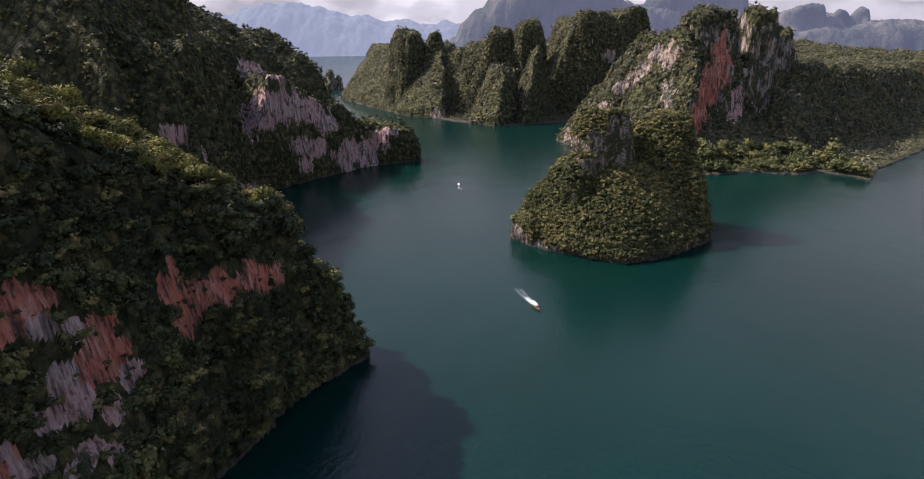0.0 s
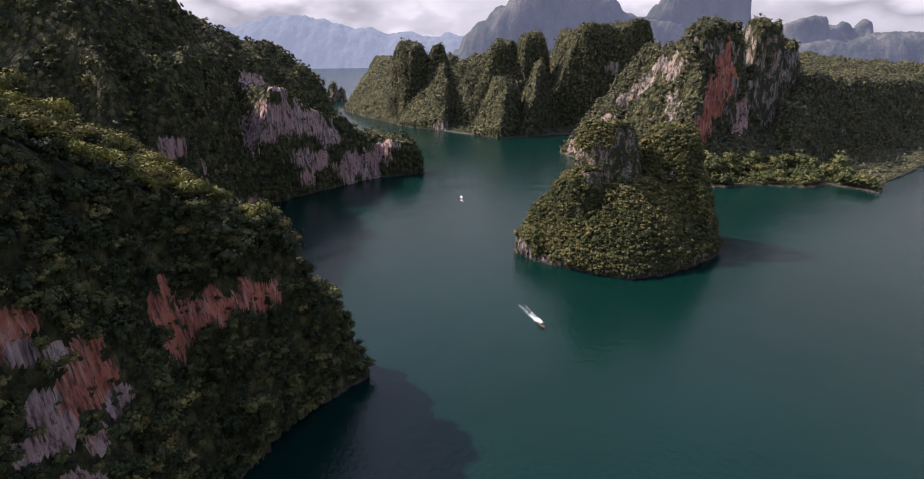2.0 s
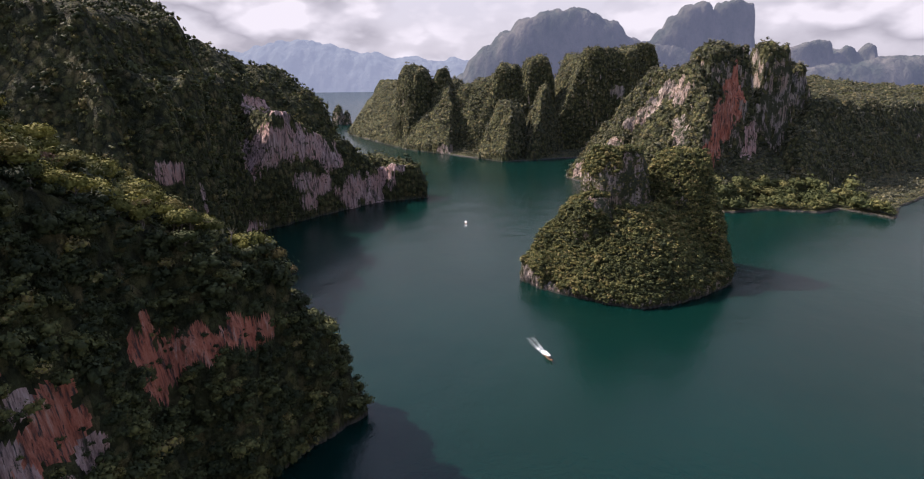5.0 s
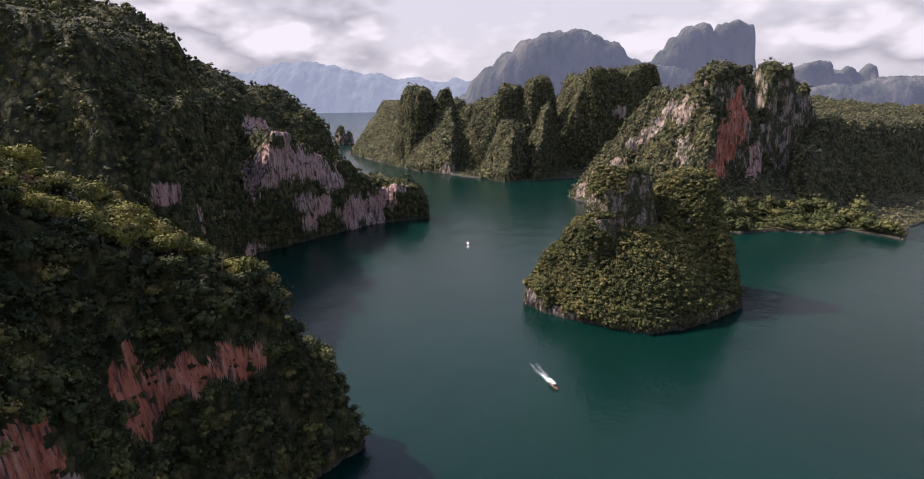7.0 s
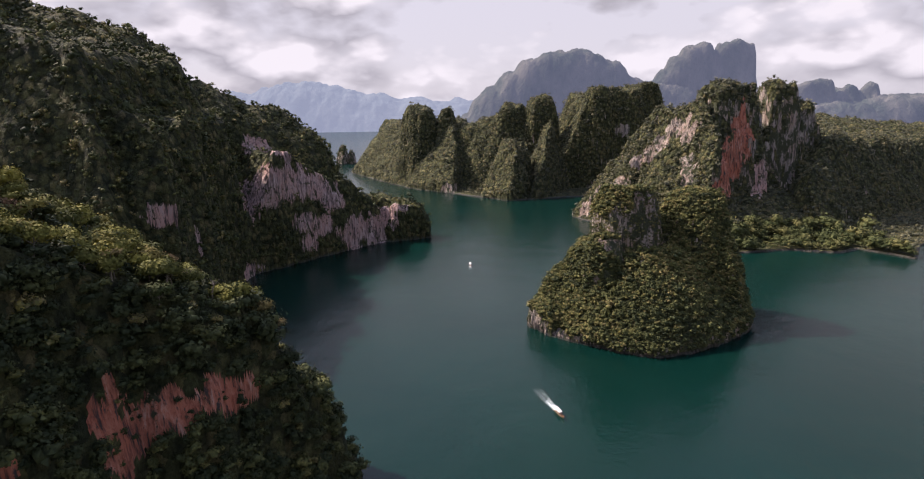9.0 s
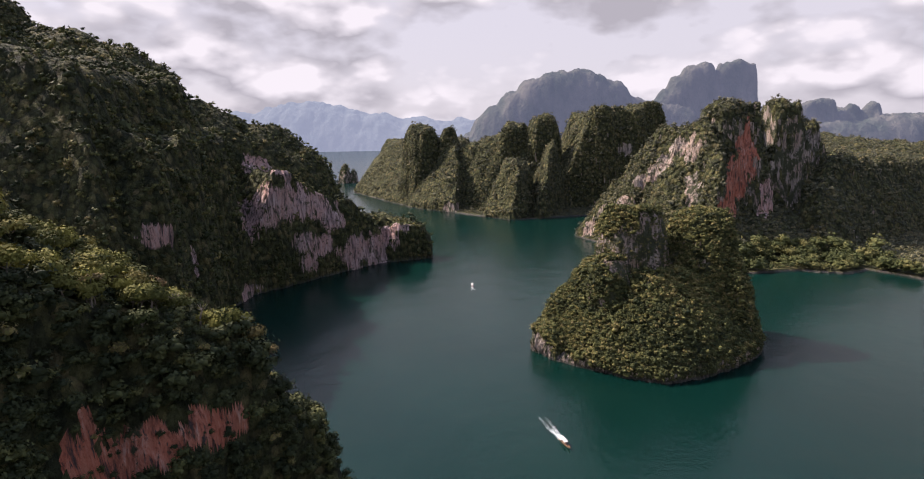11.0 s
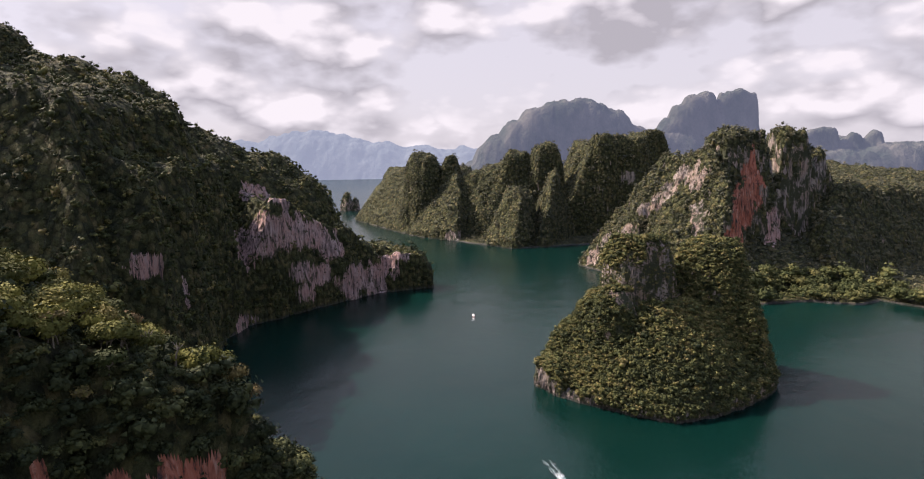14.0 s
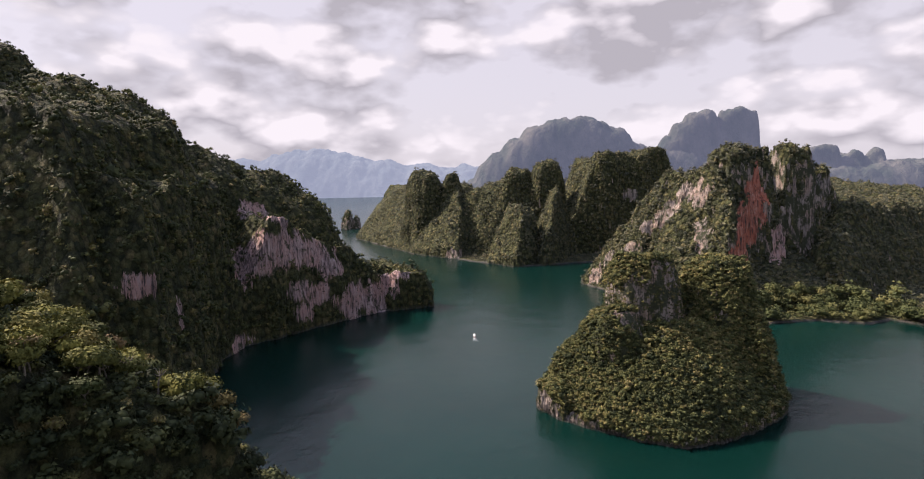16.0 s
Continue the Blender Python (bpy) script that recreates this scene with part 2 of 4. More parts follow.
def make_mesh(name, verts, faces, mats, index=None, tint=None, smooth=False):
    """A mesh from arrays: verts n x 3, faces m x 3 or m x 4."""
    me = bpy.data.meshes.new(name)
    n, k = faces.shape
    me.vertices.add(len(verts))
    me.vertices.foreach_set("co", np.ascontiguousarray(verts, dtype=np.float32).ravel())
    me.loops.add(n * k)
    me.loops.foreach_set("vertex_index", np.ascontiguousarray(faces, dtype=np.int32).ravel())
    me.polygons.add(n)
    me.polygons.foreach_set("loop_start", np.arange(0, n * k, k, dtype=np.int32))
    for m in mats:
        me.materials.append(m)
    if index is not None:
        me.polygons.foreach_set("material_index", np.ascontiguousarray(index, dtype=np.int32))
    if smooth:
        me.polygons.foreach_set("use_smooth", np.ones(n, dtype=bool))
    if tint is not None:
        at = me.attributes.new("tint", "FLOAT", "POINT")
        at.data.foreach_set("value", np.ascontiguousarray(tint, dtype=np.float32))
    me.update(calc_edges=True)
    return me


def part(name, me, parent, label="", kind=""):
    ob = new(name, me)
    ob.parent = parent
    return tagged(ob, label, kind=kind)


# ---------------------------------------------------------------- karst hills


def coast_distance(px, py, coast):
    """Metres inside (+) or outside (-) a closed shoreline."""
    best = np.full(px.shape, 1e9)
    inside = np.zeros(px.shape, bool)
    for (ax, ay), (bx, by) in zip(coast, coast[1:] + coast[:1]):
        dx, dy = bx - ax, by - ay
        s = np.clip(((px - ax) * dx + (py - ay) * dy) / (dx * dx + dy * dy + 1e-9), 0, 1)
        best = np.minimum(best, (px - ax - s * dx) ** 2 + (py - ay - s * dy) ** 2)
        if ay != by:
            inside ^= ((ay > py) != (by > py)) & (px < (bx - ax) * (py - ay) / (by - ay) + ax)
    return np.sqrt(best) * np.where(inside, 1, -1)


def ridge_height(px, py, ridges):
    """The highest of several ridges: (x, y, z, x, y, z, half width, bluntness)."""
    top = np.full(px.shape, -50.0)
    for ax, ay, az, bx, by, bz, w, p in ridges:
        dx, dy = bx - ax, by - ay
        s = np.clip(((px - ax) * dx + (py - ay) * dy) / (dx * dx + dy * dy + 1e-9), 0, 1)
        u = np.hypot(px - ax - s * dx, py - ay - s * dy) / w
        h = (az + s * (bz - az)) * (1 - u ** p)
        d = h - top
        top = np.where(np.abs(d) < 8, np.maximum(h, top) + (8 - np.abs(d)) ** 2 / 32, np.maximum(h, top))
    return top


def facet_height(px, py, peaks):
    """The highest of several faceted blocks: a convex footprint of (x, y, steepness of the side that starts there), the height of its foot, and the top as (height, rise in x, rise in y)."""
    top = np.full(px.shape, -50.0)
    for foot, base, (cap, gx, gy) in peaks:
        mx, my = sum(p[0] for p in foot) / len(foot), sum(p[1] for p in foot) / len(foot)
        h = cap + gx * px + gy * py
        for (ax, ay, steep), (bx, by, _) in zip(foot, foot[1:] + foot[:1]):
            ln = math.hypot(bx - ax, by - ay)
            nx, ny = -(by - ay) / ln, (bx - ax) / ln
            if (mx - ax) * nx + (my - ay) * ny < 0:
                nx, ny = -nx, -ny
            side = base + steep * ((px - ax) * nx + (py - ay) * ny)
            d = np.abs(side - h)
            h = np.minimum(side, h) - np.where(d < 6, (6 - d) ** 2 / 24, 0)
        top = np.maximum(top, h)
    return top


def knobs(px, py, size, seed):
    """Rounded karst knobs: 1 at the middle of each cell, falling to 0 at its edge."""
    i0, j0 = np.floor(px / size), np.floor(py / size)
    best = np.full(px.shape, 9.0)
    for a in (-1, 0, 1):
        for b in (-1, 0, 1):
            i, j = i0 + a, j0 + b
            k = np.zeros_like(i)
            cx, cy = (i + 0.15 + 0.7 * _hash(i, j, k, seed)) * size, (j + 0.15 + 0.7 * _hash(i, j, k, seed + 1)) * size
            best = np.minimum(best, np.hypot(px - cx, py - cy) / size)
    return np.clip(1 - (best / 0.75) ** 2, 0, 1)


def towards_lake(c, n):
    """1 for faces that look over the lake, little for the far sides of a hill."""
    v = np.array([0.0, 15.0, 128.0]) - c
    return np.where((v * n).sum(1) / np.linalg.norm(v, axis=1) > -0.12, 1.0, 0.08)


class Hill:
    """A limestone hill rising from the water, as a mesh of rock with wooded parts."""

    def __init__(self, coast, ridges, step, cliff, rough, seed, bares=(), flute=1.2, rocky=1.6, window=None, notch=True, soft=(), towers=None, peaks=()):
        xs, ys = [c[0] for c in coast], [c[1] for c in coast]
        x0, x1, y0, y1 = window or (min(xs) - 12, max(xs) + 12, min(ys) - 12, max(ys) + 12)
        gx, gy = np.meshgrid(np.arange(x0, x1, step), np.arange(y0, y1, step))
        wob = rough * 0.5
        wx = gx + wob * fbm(gx / 30, gy / 30, octaves=4, seed=seed)
        wy = gy + wob * fbm(gx / 30, gy / 30, octaves=4, seed=seed + 5)
        d = coast_distance(wx, wy, coast)
        ease = np.ones(gx.shape)
        for sx, sy, sr, sf in soft:
            near = np.exp(-((gx - sx) ** 2 + (gy - sy) ** 2) / sr ** 2)
            ease = ease * (1 - near * (1 - sf))
        shore = np.where(d > 0, cliff[0] * ease * (1 - np.exp(-np.maximum(d, 0) / cliff[1])) + cliff[2] * ease * np.maximum(d, 0), d * 2.5)
        rx = gx + rough * fbm(gx / 45, gy / 45, octaves=3, seed=seed + 9)
        ry = gy + rough * fbm(gx / 45, gy / 45, octaves=3, seed=seed + 12)
        crest = np.maximum(ridge_height(rx, ry, ridges), facet_height(rx, ry, peaks))
        crest = crest + rough * 0.9 * fbm(gx / 22, gy / 22, octaves=4, seed=seed + 21) + 2
        if towers:
            crest = crest + towers[1] * (knobs(gx, gy, towers[0], seed + 60) - 0.55) * np.clip(crest / 60, 0, 1)
        z = np.minimum(shore, np.where(d > 0, np.maximum(crest, 1.5), crest))
        z = np.where(d > 0, z, np.minimum(d * 2.5, -0.3))
        z = np.maximum(z, -7)
        ny, nx = z.shape
        gz_y, gz_x = np.gradient(z, step)
        g = np.hypot(gz_x, gz_y) + 1e-6
        out_x, out_y = -gz_x / g, -gz_y / g
        # flutes and overhangs: push steep faces in and out
        push = np.clip(g - 0.8, 0, 2) / 2 * flute * (2.2 * fbm(gx / 7, gy / 7, z / 28, octaves=4, seed=seed + 31) + 2.0 * fbm(gx / 25, gy / 25, z / 16, octaves=3, seed=seed + 37))
        if notch:
            push = push - 1.6 * np.clip(1 - np.abs(z - 0.8) / 2.5, 0, 1) * (g > 1)
        vx, vy = gx + out_x * push, gy + out_y * push
        V = np.stack([vx.ravel(), vy.ravel(), z.ravel()], 1)
        idx = np.arange(ny * nx).reshape(ny, nx)
        F = np.stack([idx[:-1, :-1], idx[:-1, 1:], idx[1:, 1:], idx[1:, :-1]], -1).reshape(-1, 4)
        F = F[V[F][:, :, 2].max(1) > -3.5]
        # split the tall faces of the walls
        Q = V[F]
        tall = np.ptp(Q[:, :, 2], axis=1) > 2.2 * step
        k = 4
        g = np.linspace(0, 1, k + 1)
        gv, gu = (a.ravel()[None, :, None] for a in np.meshgrid(g, g, indexing="ij"))
        Q = Q[tall][:, :, None, :]
        grid = (Q[:, 0] * (1 - gu) + Q[:, 1] * gu) * (1 - gv) + (Q[:, 3] * (1 - gu) + Q[:, 2] * gu) * gv
        cell = np.array([(i * (k + 1) + j, i * (k + 1) + j + 1, (i + 1) * (k + 1) + j + 1, (i + 1) * (k + 1) + j) for i in range(k) for j in range(k)])
        extra = (cell[None] + (np.arange(len(grid)) * (k + 1) ** 2)[:, None, None]).reshape(-1, 4) + len(V)
        V, F = np.vstack([V, grid.reshape(-1, 3)]), np.vstack([F[~tall], extra])
        used = np.unique(F)
        remap = np.zeros(len(V), np.int64)
        remap[used] = np.arange(len(used))
        self.V, self.F = V[used], remap[F]
        P = self.V[self.F]
        nrm = np.cross(P[:, 2] - P[:, 0], P[:, 3] - P[:, 1])
        ln = np.linalg.norm(nrm, axis=1) + 1e-9
        self.area, self.nrm = ln / 2, nrm / ln[:, None]
        self.mid = P.mean(1)
        c = self.mid
        slope = np.hypot(self.nrm[:, 0], self.nrm[:, 1]) / np.maximum(np.abs(self.nrm[:, 2]), 0.05)
        n1 = fbm(c[:, 0] / 14, c[:, 1] / 14, c[:, 2] / 9, octaves=4, seed=seed + 41)
        self.index = np.where(slope + 2.2 * n1 > rocky * 1.6, 3, 0)
        edge = fbm(c[:, 0] / 6, c[:, 1] / 6, c[:, 2] / 15, octaves=5, seed=seed + 47, gain=0.6)
        for bx, by, bz, rx, ry, rz, kind in bares:
            q = ((c[:, 0] - bx) / rx) ** 2 + ((c[:, 1] - by) / ry) ** 2 + ((c[:, 2] - bz) / rz) ** 2
            self.index = np.where((q + 2.0 * edge < 1.05) & (slope > 0.7), kind, self.index)
        self.index = np.where((c[:, 2] < 1.3) & (self.index != 4), 5, self.index)
        self.seed = seed

    def mesh(self):
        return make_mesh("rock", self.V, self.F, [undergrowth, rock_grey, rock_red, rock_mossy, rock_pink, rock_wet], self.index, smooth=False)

    def spots(self, count, size, keep=None, shrubs=0.16):
        """Random places for crowns on the wooded faces: places, normals and radii."""
        rng = np.random.default_rng(self.seed)
        weight = self.area * np.where(self.index == 0, 1.0, np.where(self.index == 3, 0.45, shrubs)) * (self.mid[:, 2] > 1.2)
        if keep is not None:
            weight = weight * keep(self.mid, self.nrm)
        f = rng.choice(len(self.F), count, p=weight / weight.sum())
        a, b = rng.random((2, count, 1))
        P = self.V[self.F[f]]
        p = (P[:, 0] * (1 - a) + P[:, 1] * a) * (1 - b) + (P[:, 3] * (1 - a) + P[:, 2] * a) * b
        r = size * np.exp(rng.normal(0, 0.32, count))
        r = np.where(self.index[f] == 0, r, np.where(self.index[f] == 3, r * 0.6, r * 0.42))
        return p, self.nrm[f], r


ICO_V = np.array([(math.cos(a), math.sin(a), h) for h, off in ((0.447, 0), (-0.447, 36)) for a in (radians(72 * i + off) for i in range(5))])
ICO_V[:, :2] *= 0.894
ICO_V = np.vstack([[(0, 0, 1)], ICO_V, [(0, 0, -1)]])
ICO_F = np.array([(0, 1 + i, 1 + (i + 1) % 5) for i in range(5)] + [(1 + i, 6 + i, 1 + (i + 1) % 5) for i in range(5)]
                 + [(1 + (i + 1) % 5, 6 + i, 6 + (i + 1) % 5) for i in range(5)] + [(11, 6 + (i + 1) % 5, 6 + i) for i in range(5)])


def crown_shape(rng, lumps, leaves, leaf_size, flat=0.75, core=1.0, ragged=0.3):
    """One crown of radius 1: a few dark lumps within and many leaf sprays round them."""
    verts, faces, n = [], [], 0
    centres = []
    for i in range(lumps):
        a, rr = rng.random() * 6.283, (0 if lumps == 1 else 0.25 + 0.4 * rng.random())
        c = np.array([rr * math.cos(a), rr * math.sin(a), (rng.random() - 0.35) * 0.55])
        s = (0.8 if lumps == 1 else 0.38 + 0.22 * rng.random())
        centres.append((c, s))
        verts.append((ICO_V * (1 + 0.6 * (rng.random((12, 1)) - 0.5))) * s * 0.72 * (1, 1, 0.85) + c)
        faces.append(ICO_F + n)
        n += 12
    for i in range(leaves):
        c, s = centres[i % lumps]
        s = s * core
        d = rng.normal(size=3)
        d[2] = abs(d[2]) * 1.0 - 0.25
        d /= np.linalg.norm(d)
        o = c + d * s * (1.0 - ragged * 0.5 + ragged * rng.random())
        t = np.cross(d, rng.normal(size=3))
        t /= np.linalg.norm(t)
        u = np.cross(d, t) * 0.8 + d * (rng.random() - 0.4) * 0.9
        L = leaf_size * (0.6 + 0.8 * rng.random())
        verts.append(np.array([o - t * L * 0.6, o + t * L * 0.6, o + u * L * 1.3]))
        faces.append(np.array([[n, n + 1, n + 2]]))
        n += 3
    V = np.vstack(verts) * (1, 1, flat)
    return V, np.vstack(faces)


def forest_mesh(p, nrm, r, shapes, rng, tint_bias=0.0, rise=0.35):
    vs, fs, ts, n = [], [], [], 0
    which = rng.integers(0, len(shapes), len(p))
    big = fbm(p[:, 0] / 35, p[:, 1] / 35, p[:, 2] / 35, octaves=3, seed=77)
    tint = np.clip(0.38 + 0.35 * big + 0.24 * rng.normal(size=len(p)) + tint_bias, 0, 0.93)
    tint = np.where(rng.random(len(p)) < 0.02, 0.97, tint)
    for k, (V, F) in enumerate(shapes):
        i = np.flatnonzero(which == k)
        if not len(i):
            continue
        a = rng.random(len(i)) * 6.283
        ca, sa = np.cos(a)[:, None], np.sin(a)[:, None]
        s = r[i][:, None]
        X = (V[None, :, 0] * ca - V[None, :, 1] * sa) * s
        Y = (V[None, :, 0] * sa + V[None, :, 1] * ca) * s
        Z = V[None, :, 2] * s * (0.85 + 0.4 * rng.random((len(i), 1)))
        base = p[i] + nrm[i] * (r[i] * 0.25)[:, None] + np.array([0, 0, 1]) * (r[i] * rise)[:, None]
        W = np.stack([X, Y, Z], -1) + base[:, None, :]
        vs.append(W.reshape(-1, 3))
        fs.append((F[None] + (np.arange(len(i)) * len(V))[:, None, None]).reshape(-1, 3) + n)
        jit = tint[i][:, None] + 0.13 * rng.normal(size=(len(i), len(V)))
        ts.append(jit.ravel())
        n += len(i) * len(V)
    return np.vstack(vs), np.vstack(fs), np.clip(np.concatenate(ts), 0, 1)


rng0 = np.random.default_rng(5)
CROWNS_NEAR = [crown_shape(rng0, 5, 120, 0.22, 0.92, 1.15, 0.7) for _ in range(6)]
CROWNS_WIDE = [crown_shape(rng0, 3, 30, 0.26, 0.95, 1.1, 0.6) for _ in range(6)]
CROWNS_FAR = [crown_shape(rng0, 2, 12, 0.36, 1.0, 1.1, 0.6) for _ in range(5)]


def drip_columns(hill, count, kinds, length, rng):
    """Drip stone hanging on the bare cliff faces: tapered columns half sunk into the wall."""
    ok = np.isin(hill.index, kinds) & (np.abs(hill.nrm[:, 2]) < 0.6) & (hill.mid[:, 2] > 3)
    if not ok.any():
        return None
    w = hill.area * ok
    f = rng.choice(len(hill.F), count, p=w / w.sum())
    P, n, kind = hill.mid[f], hill.nrm[f], hill.index[f]
    sides, rings = 5, ((0.0, 0.2), (0.25, 0.95), (0.65, 0.75), (1.0, 0.04))
    ang = np.arange(sides) * 6.283 / sides
    proto = np.array([(r * math.cos(a), r * math.sin(a), -h) for h, r in rings for a in ang])
    quads = np.array([(i * sides + k, i * sides + (k + 1) % sides, (i + 1) * sides + (k + 1) % sides, (i + 1) * sides + k) for i in range(len(rings) - 1) for k in range(sides)])
    ln = length * np.exp(rng.normal(0, 0.45, count))
    rad = ln * (0.07 + 0.05 * rng.random(count)) + 0.15
    V = np.empty((count, len(proto), 3))
    wob = 1 + 0.5 * (rng.random((count, len(proto))) - 0.5)
    V[:, :, 0] = proto[None, :, 0] * rad[:, None] * wob + (P[:, 0] - n[:, 0] * 0.05)[:, None]
    V[:, :, 1] = proto[None, :, 1] * rad[:, None] * wob + (P[:, 1] - n[:, 1] * 0.05)[:, None]
    V[:, :, 2] = np.maximum(proto[None, :, 2] * ln[:, None] + (P[:, 2] + ln * 0.4)[:, None], 0.3)
    F = (quads[None] + (np.arange(count) * len(proto))[:, None, None]).reshape(-1, 4)
    return make_mesh("drip_stone", V.reshape(-1, 3), F, [undergrowth, rock_grey, rock_red, rock_mossy, rock_pink], np.repeat(kind, len(quads)), smooth=True)


def wooded_hill(name, label, hill, count, size, shapes, forest_label, mat=None, keep=None, bias=0.0, drips=None, shrubs=0.16):
    top = tagged(new(name), label, "hill")
    part("rock", hill.mesh(), top)
    if drips:
        me = drip_columns(hill, drips[0], (1, 2, 4), drips[1], np.random.default_rng(hill.seed + 9))
        if me:
            part("drip_stone", me, top, "fluted drip stone columns on the cliff", "stuff")
    p, n, r = hill.spots(count, size, keep, shrubs)
    V, F, T = forest_mesh(p, n, r, shapes, np.random.default_rng(hill.seed + 3), bias)
    part("forest", make_mesh("forest", V, F, [mat or leaf], smooth=True, tint=T), top, forest_label, "stuff")
    return top


# ---------------------------------------------------------------- the lake
me = make_mesh("lake", np.array([(-9000, -3000, 0), (9000, -3000, 0), (9000, 9000, 0), (-9000, 9000, 0)], float), np.array([[0, 1, 2, 3]]), [water_mat])
tagged(new("water", me), "teal green lake water with small ripples", "water", kind="structure")

# ---------------------------------------------------------------- near hill
NEAR = Hill(
    coast=[(-44, 202), (-60, 183), (-67, 168), (-72, 148), (-76, 130), (-80, 105), (-84, 70), (-92, 30), (-120, 0), (-260, -20), (-330, 100), (-300, 262), (-200, 262), (-130, 250), (-75, 228), (-48, 213)],
    ridges=[(-53, 202, 6, -62, 200, 20, 22, 2.2), (-68, 194, 42, -76, 184, 68, 30, 2.6), (-78, 182, 70, -86, 170, 80, 24, 4)],
    peaks=[([(-66, 197, 8.0), (-69, 172, 5.8), (-82, 90, 5.5), (-90, 20, 3.0), (-300, 20, 2.0), (-300, 250, 2.0), (-112, 240, 2.0), (-76, 222, 4.0)], 2, (105.0, -0.58, -0.45))],
    step=1.1, cliff=(40, 3.0, 6.0), rough=5, seed=11, flute=1.0, rocky=40.0, soft=[(-46, 206, 18, 0.2)],
    bares=[(-89, 142, 61, 6, 6, 8, 2), (-88, 142, 56, 6, 6, 7, 2), (-87, 140, 49, 5, 5, 8, 2), (-87, 147, 51, 6, 6, 6, 2), (-82, 151, 55, 6, 6, 6, 2), (-80, 153, 55, 6, 6, 6, 2), (-76, 156, 54, 6, 6, 4, 2), (-73, 160, 55, 6, 6, 5, 2), (-71, 166, 52, 6, 6, 5, 2), (-69, 173, 50, 5, 5, 5, 2), (-96, 88, 79, 7.2, 7.2, 5.0, 2), (-95, 92, 76, 7.2, 7.2, 5.0, 2), (-93, 96, 76, 5.0, 5.0, 4.3, 2), (-92, 96, 71, 3.6, 3.6, 3.6, 4), (-92, 102, 67, 4.3, 4.3, 3.6, 4), (-92, 111, 63, 5.5, 5.5, 4.5, 2), (-90, 110, 55, 6, 6, 4.5, 2), (-90, 102, 56, 6, 6, 6, 2), (-91, 95, 59, 3.6, 3.6, 2.9, 4), (-89, 116, 46, 4.3, 4.3, 4.3, 4), (-88, 103, 45, 3.6, 3.6, 4.3, 4), (-92, 91, 52, 5.8, 5.8, 4.3, 4), (-90, 97, 51, 4.3, 4.3, 3.6, 4), (-88, 91, 40, 5.8, 5.8, 3.6, 4), (-86, 97, 36, 3.6, 3.6, 3.6, 4), (-93, 75, 51, 6.5, 6.5, 4.3, 2), (-92, 80, 45, 6.5, 6.5, 4.3, 4), (-91, 85, 45, 3.6, 3.6, 2.9, 1), (-93, 77, 53, 3.6, 3.6, 2.9, 4)])
wooded_hill("limestone_hill", "steep jungle hill with red stained cliff patches", NEAR, 3700, 2.0, CROWNS_NEAR, "dense dark jungle canopy", bias=-0.1, keep=lambda c, n: (c[:, 0] > -200) * (c[:, 1] > 55) * towards_lake(c, n), drips=(420, 1.6), shrubs=0.34)

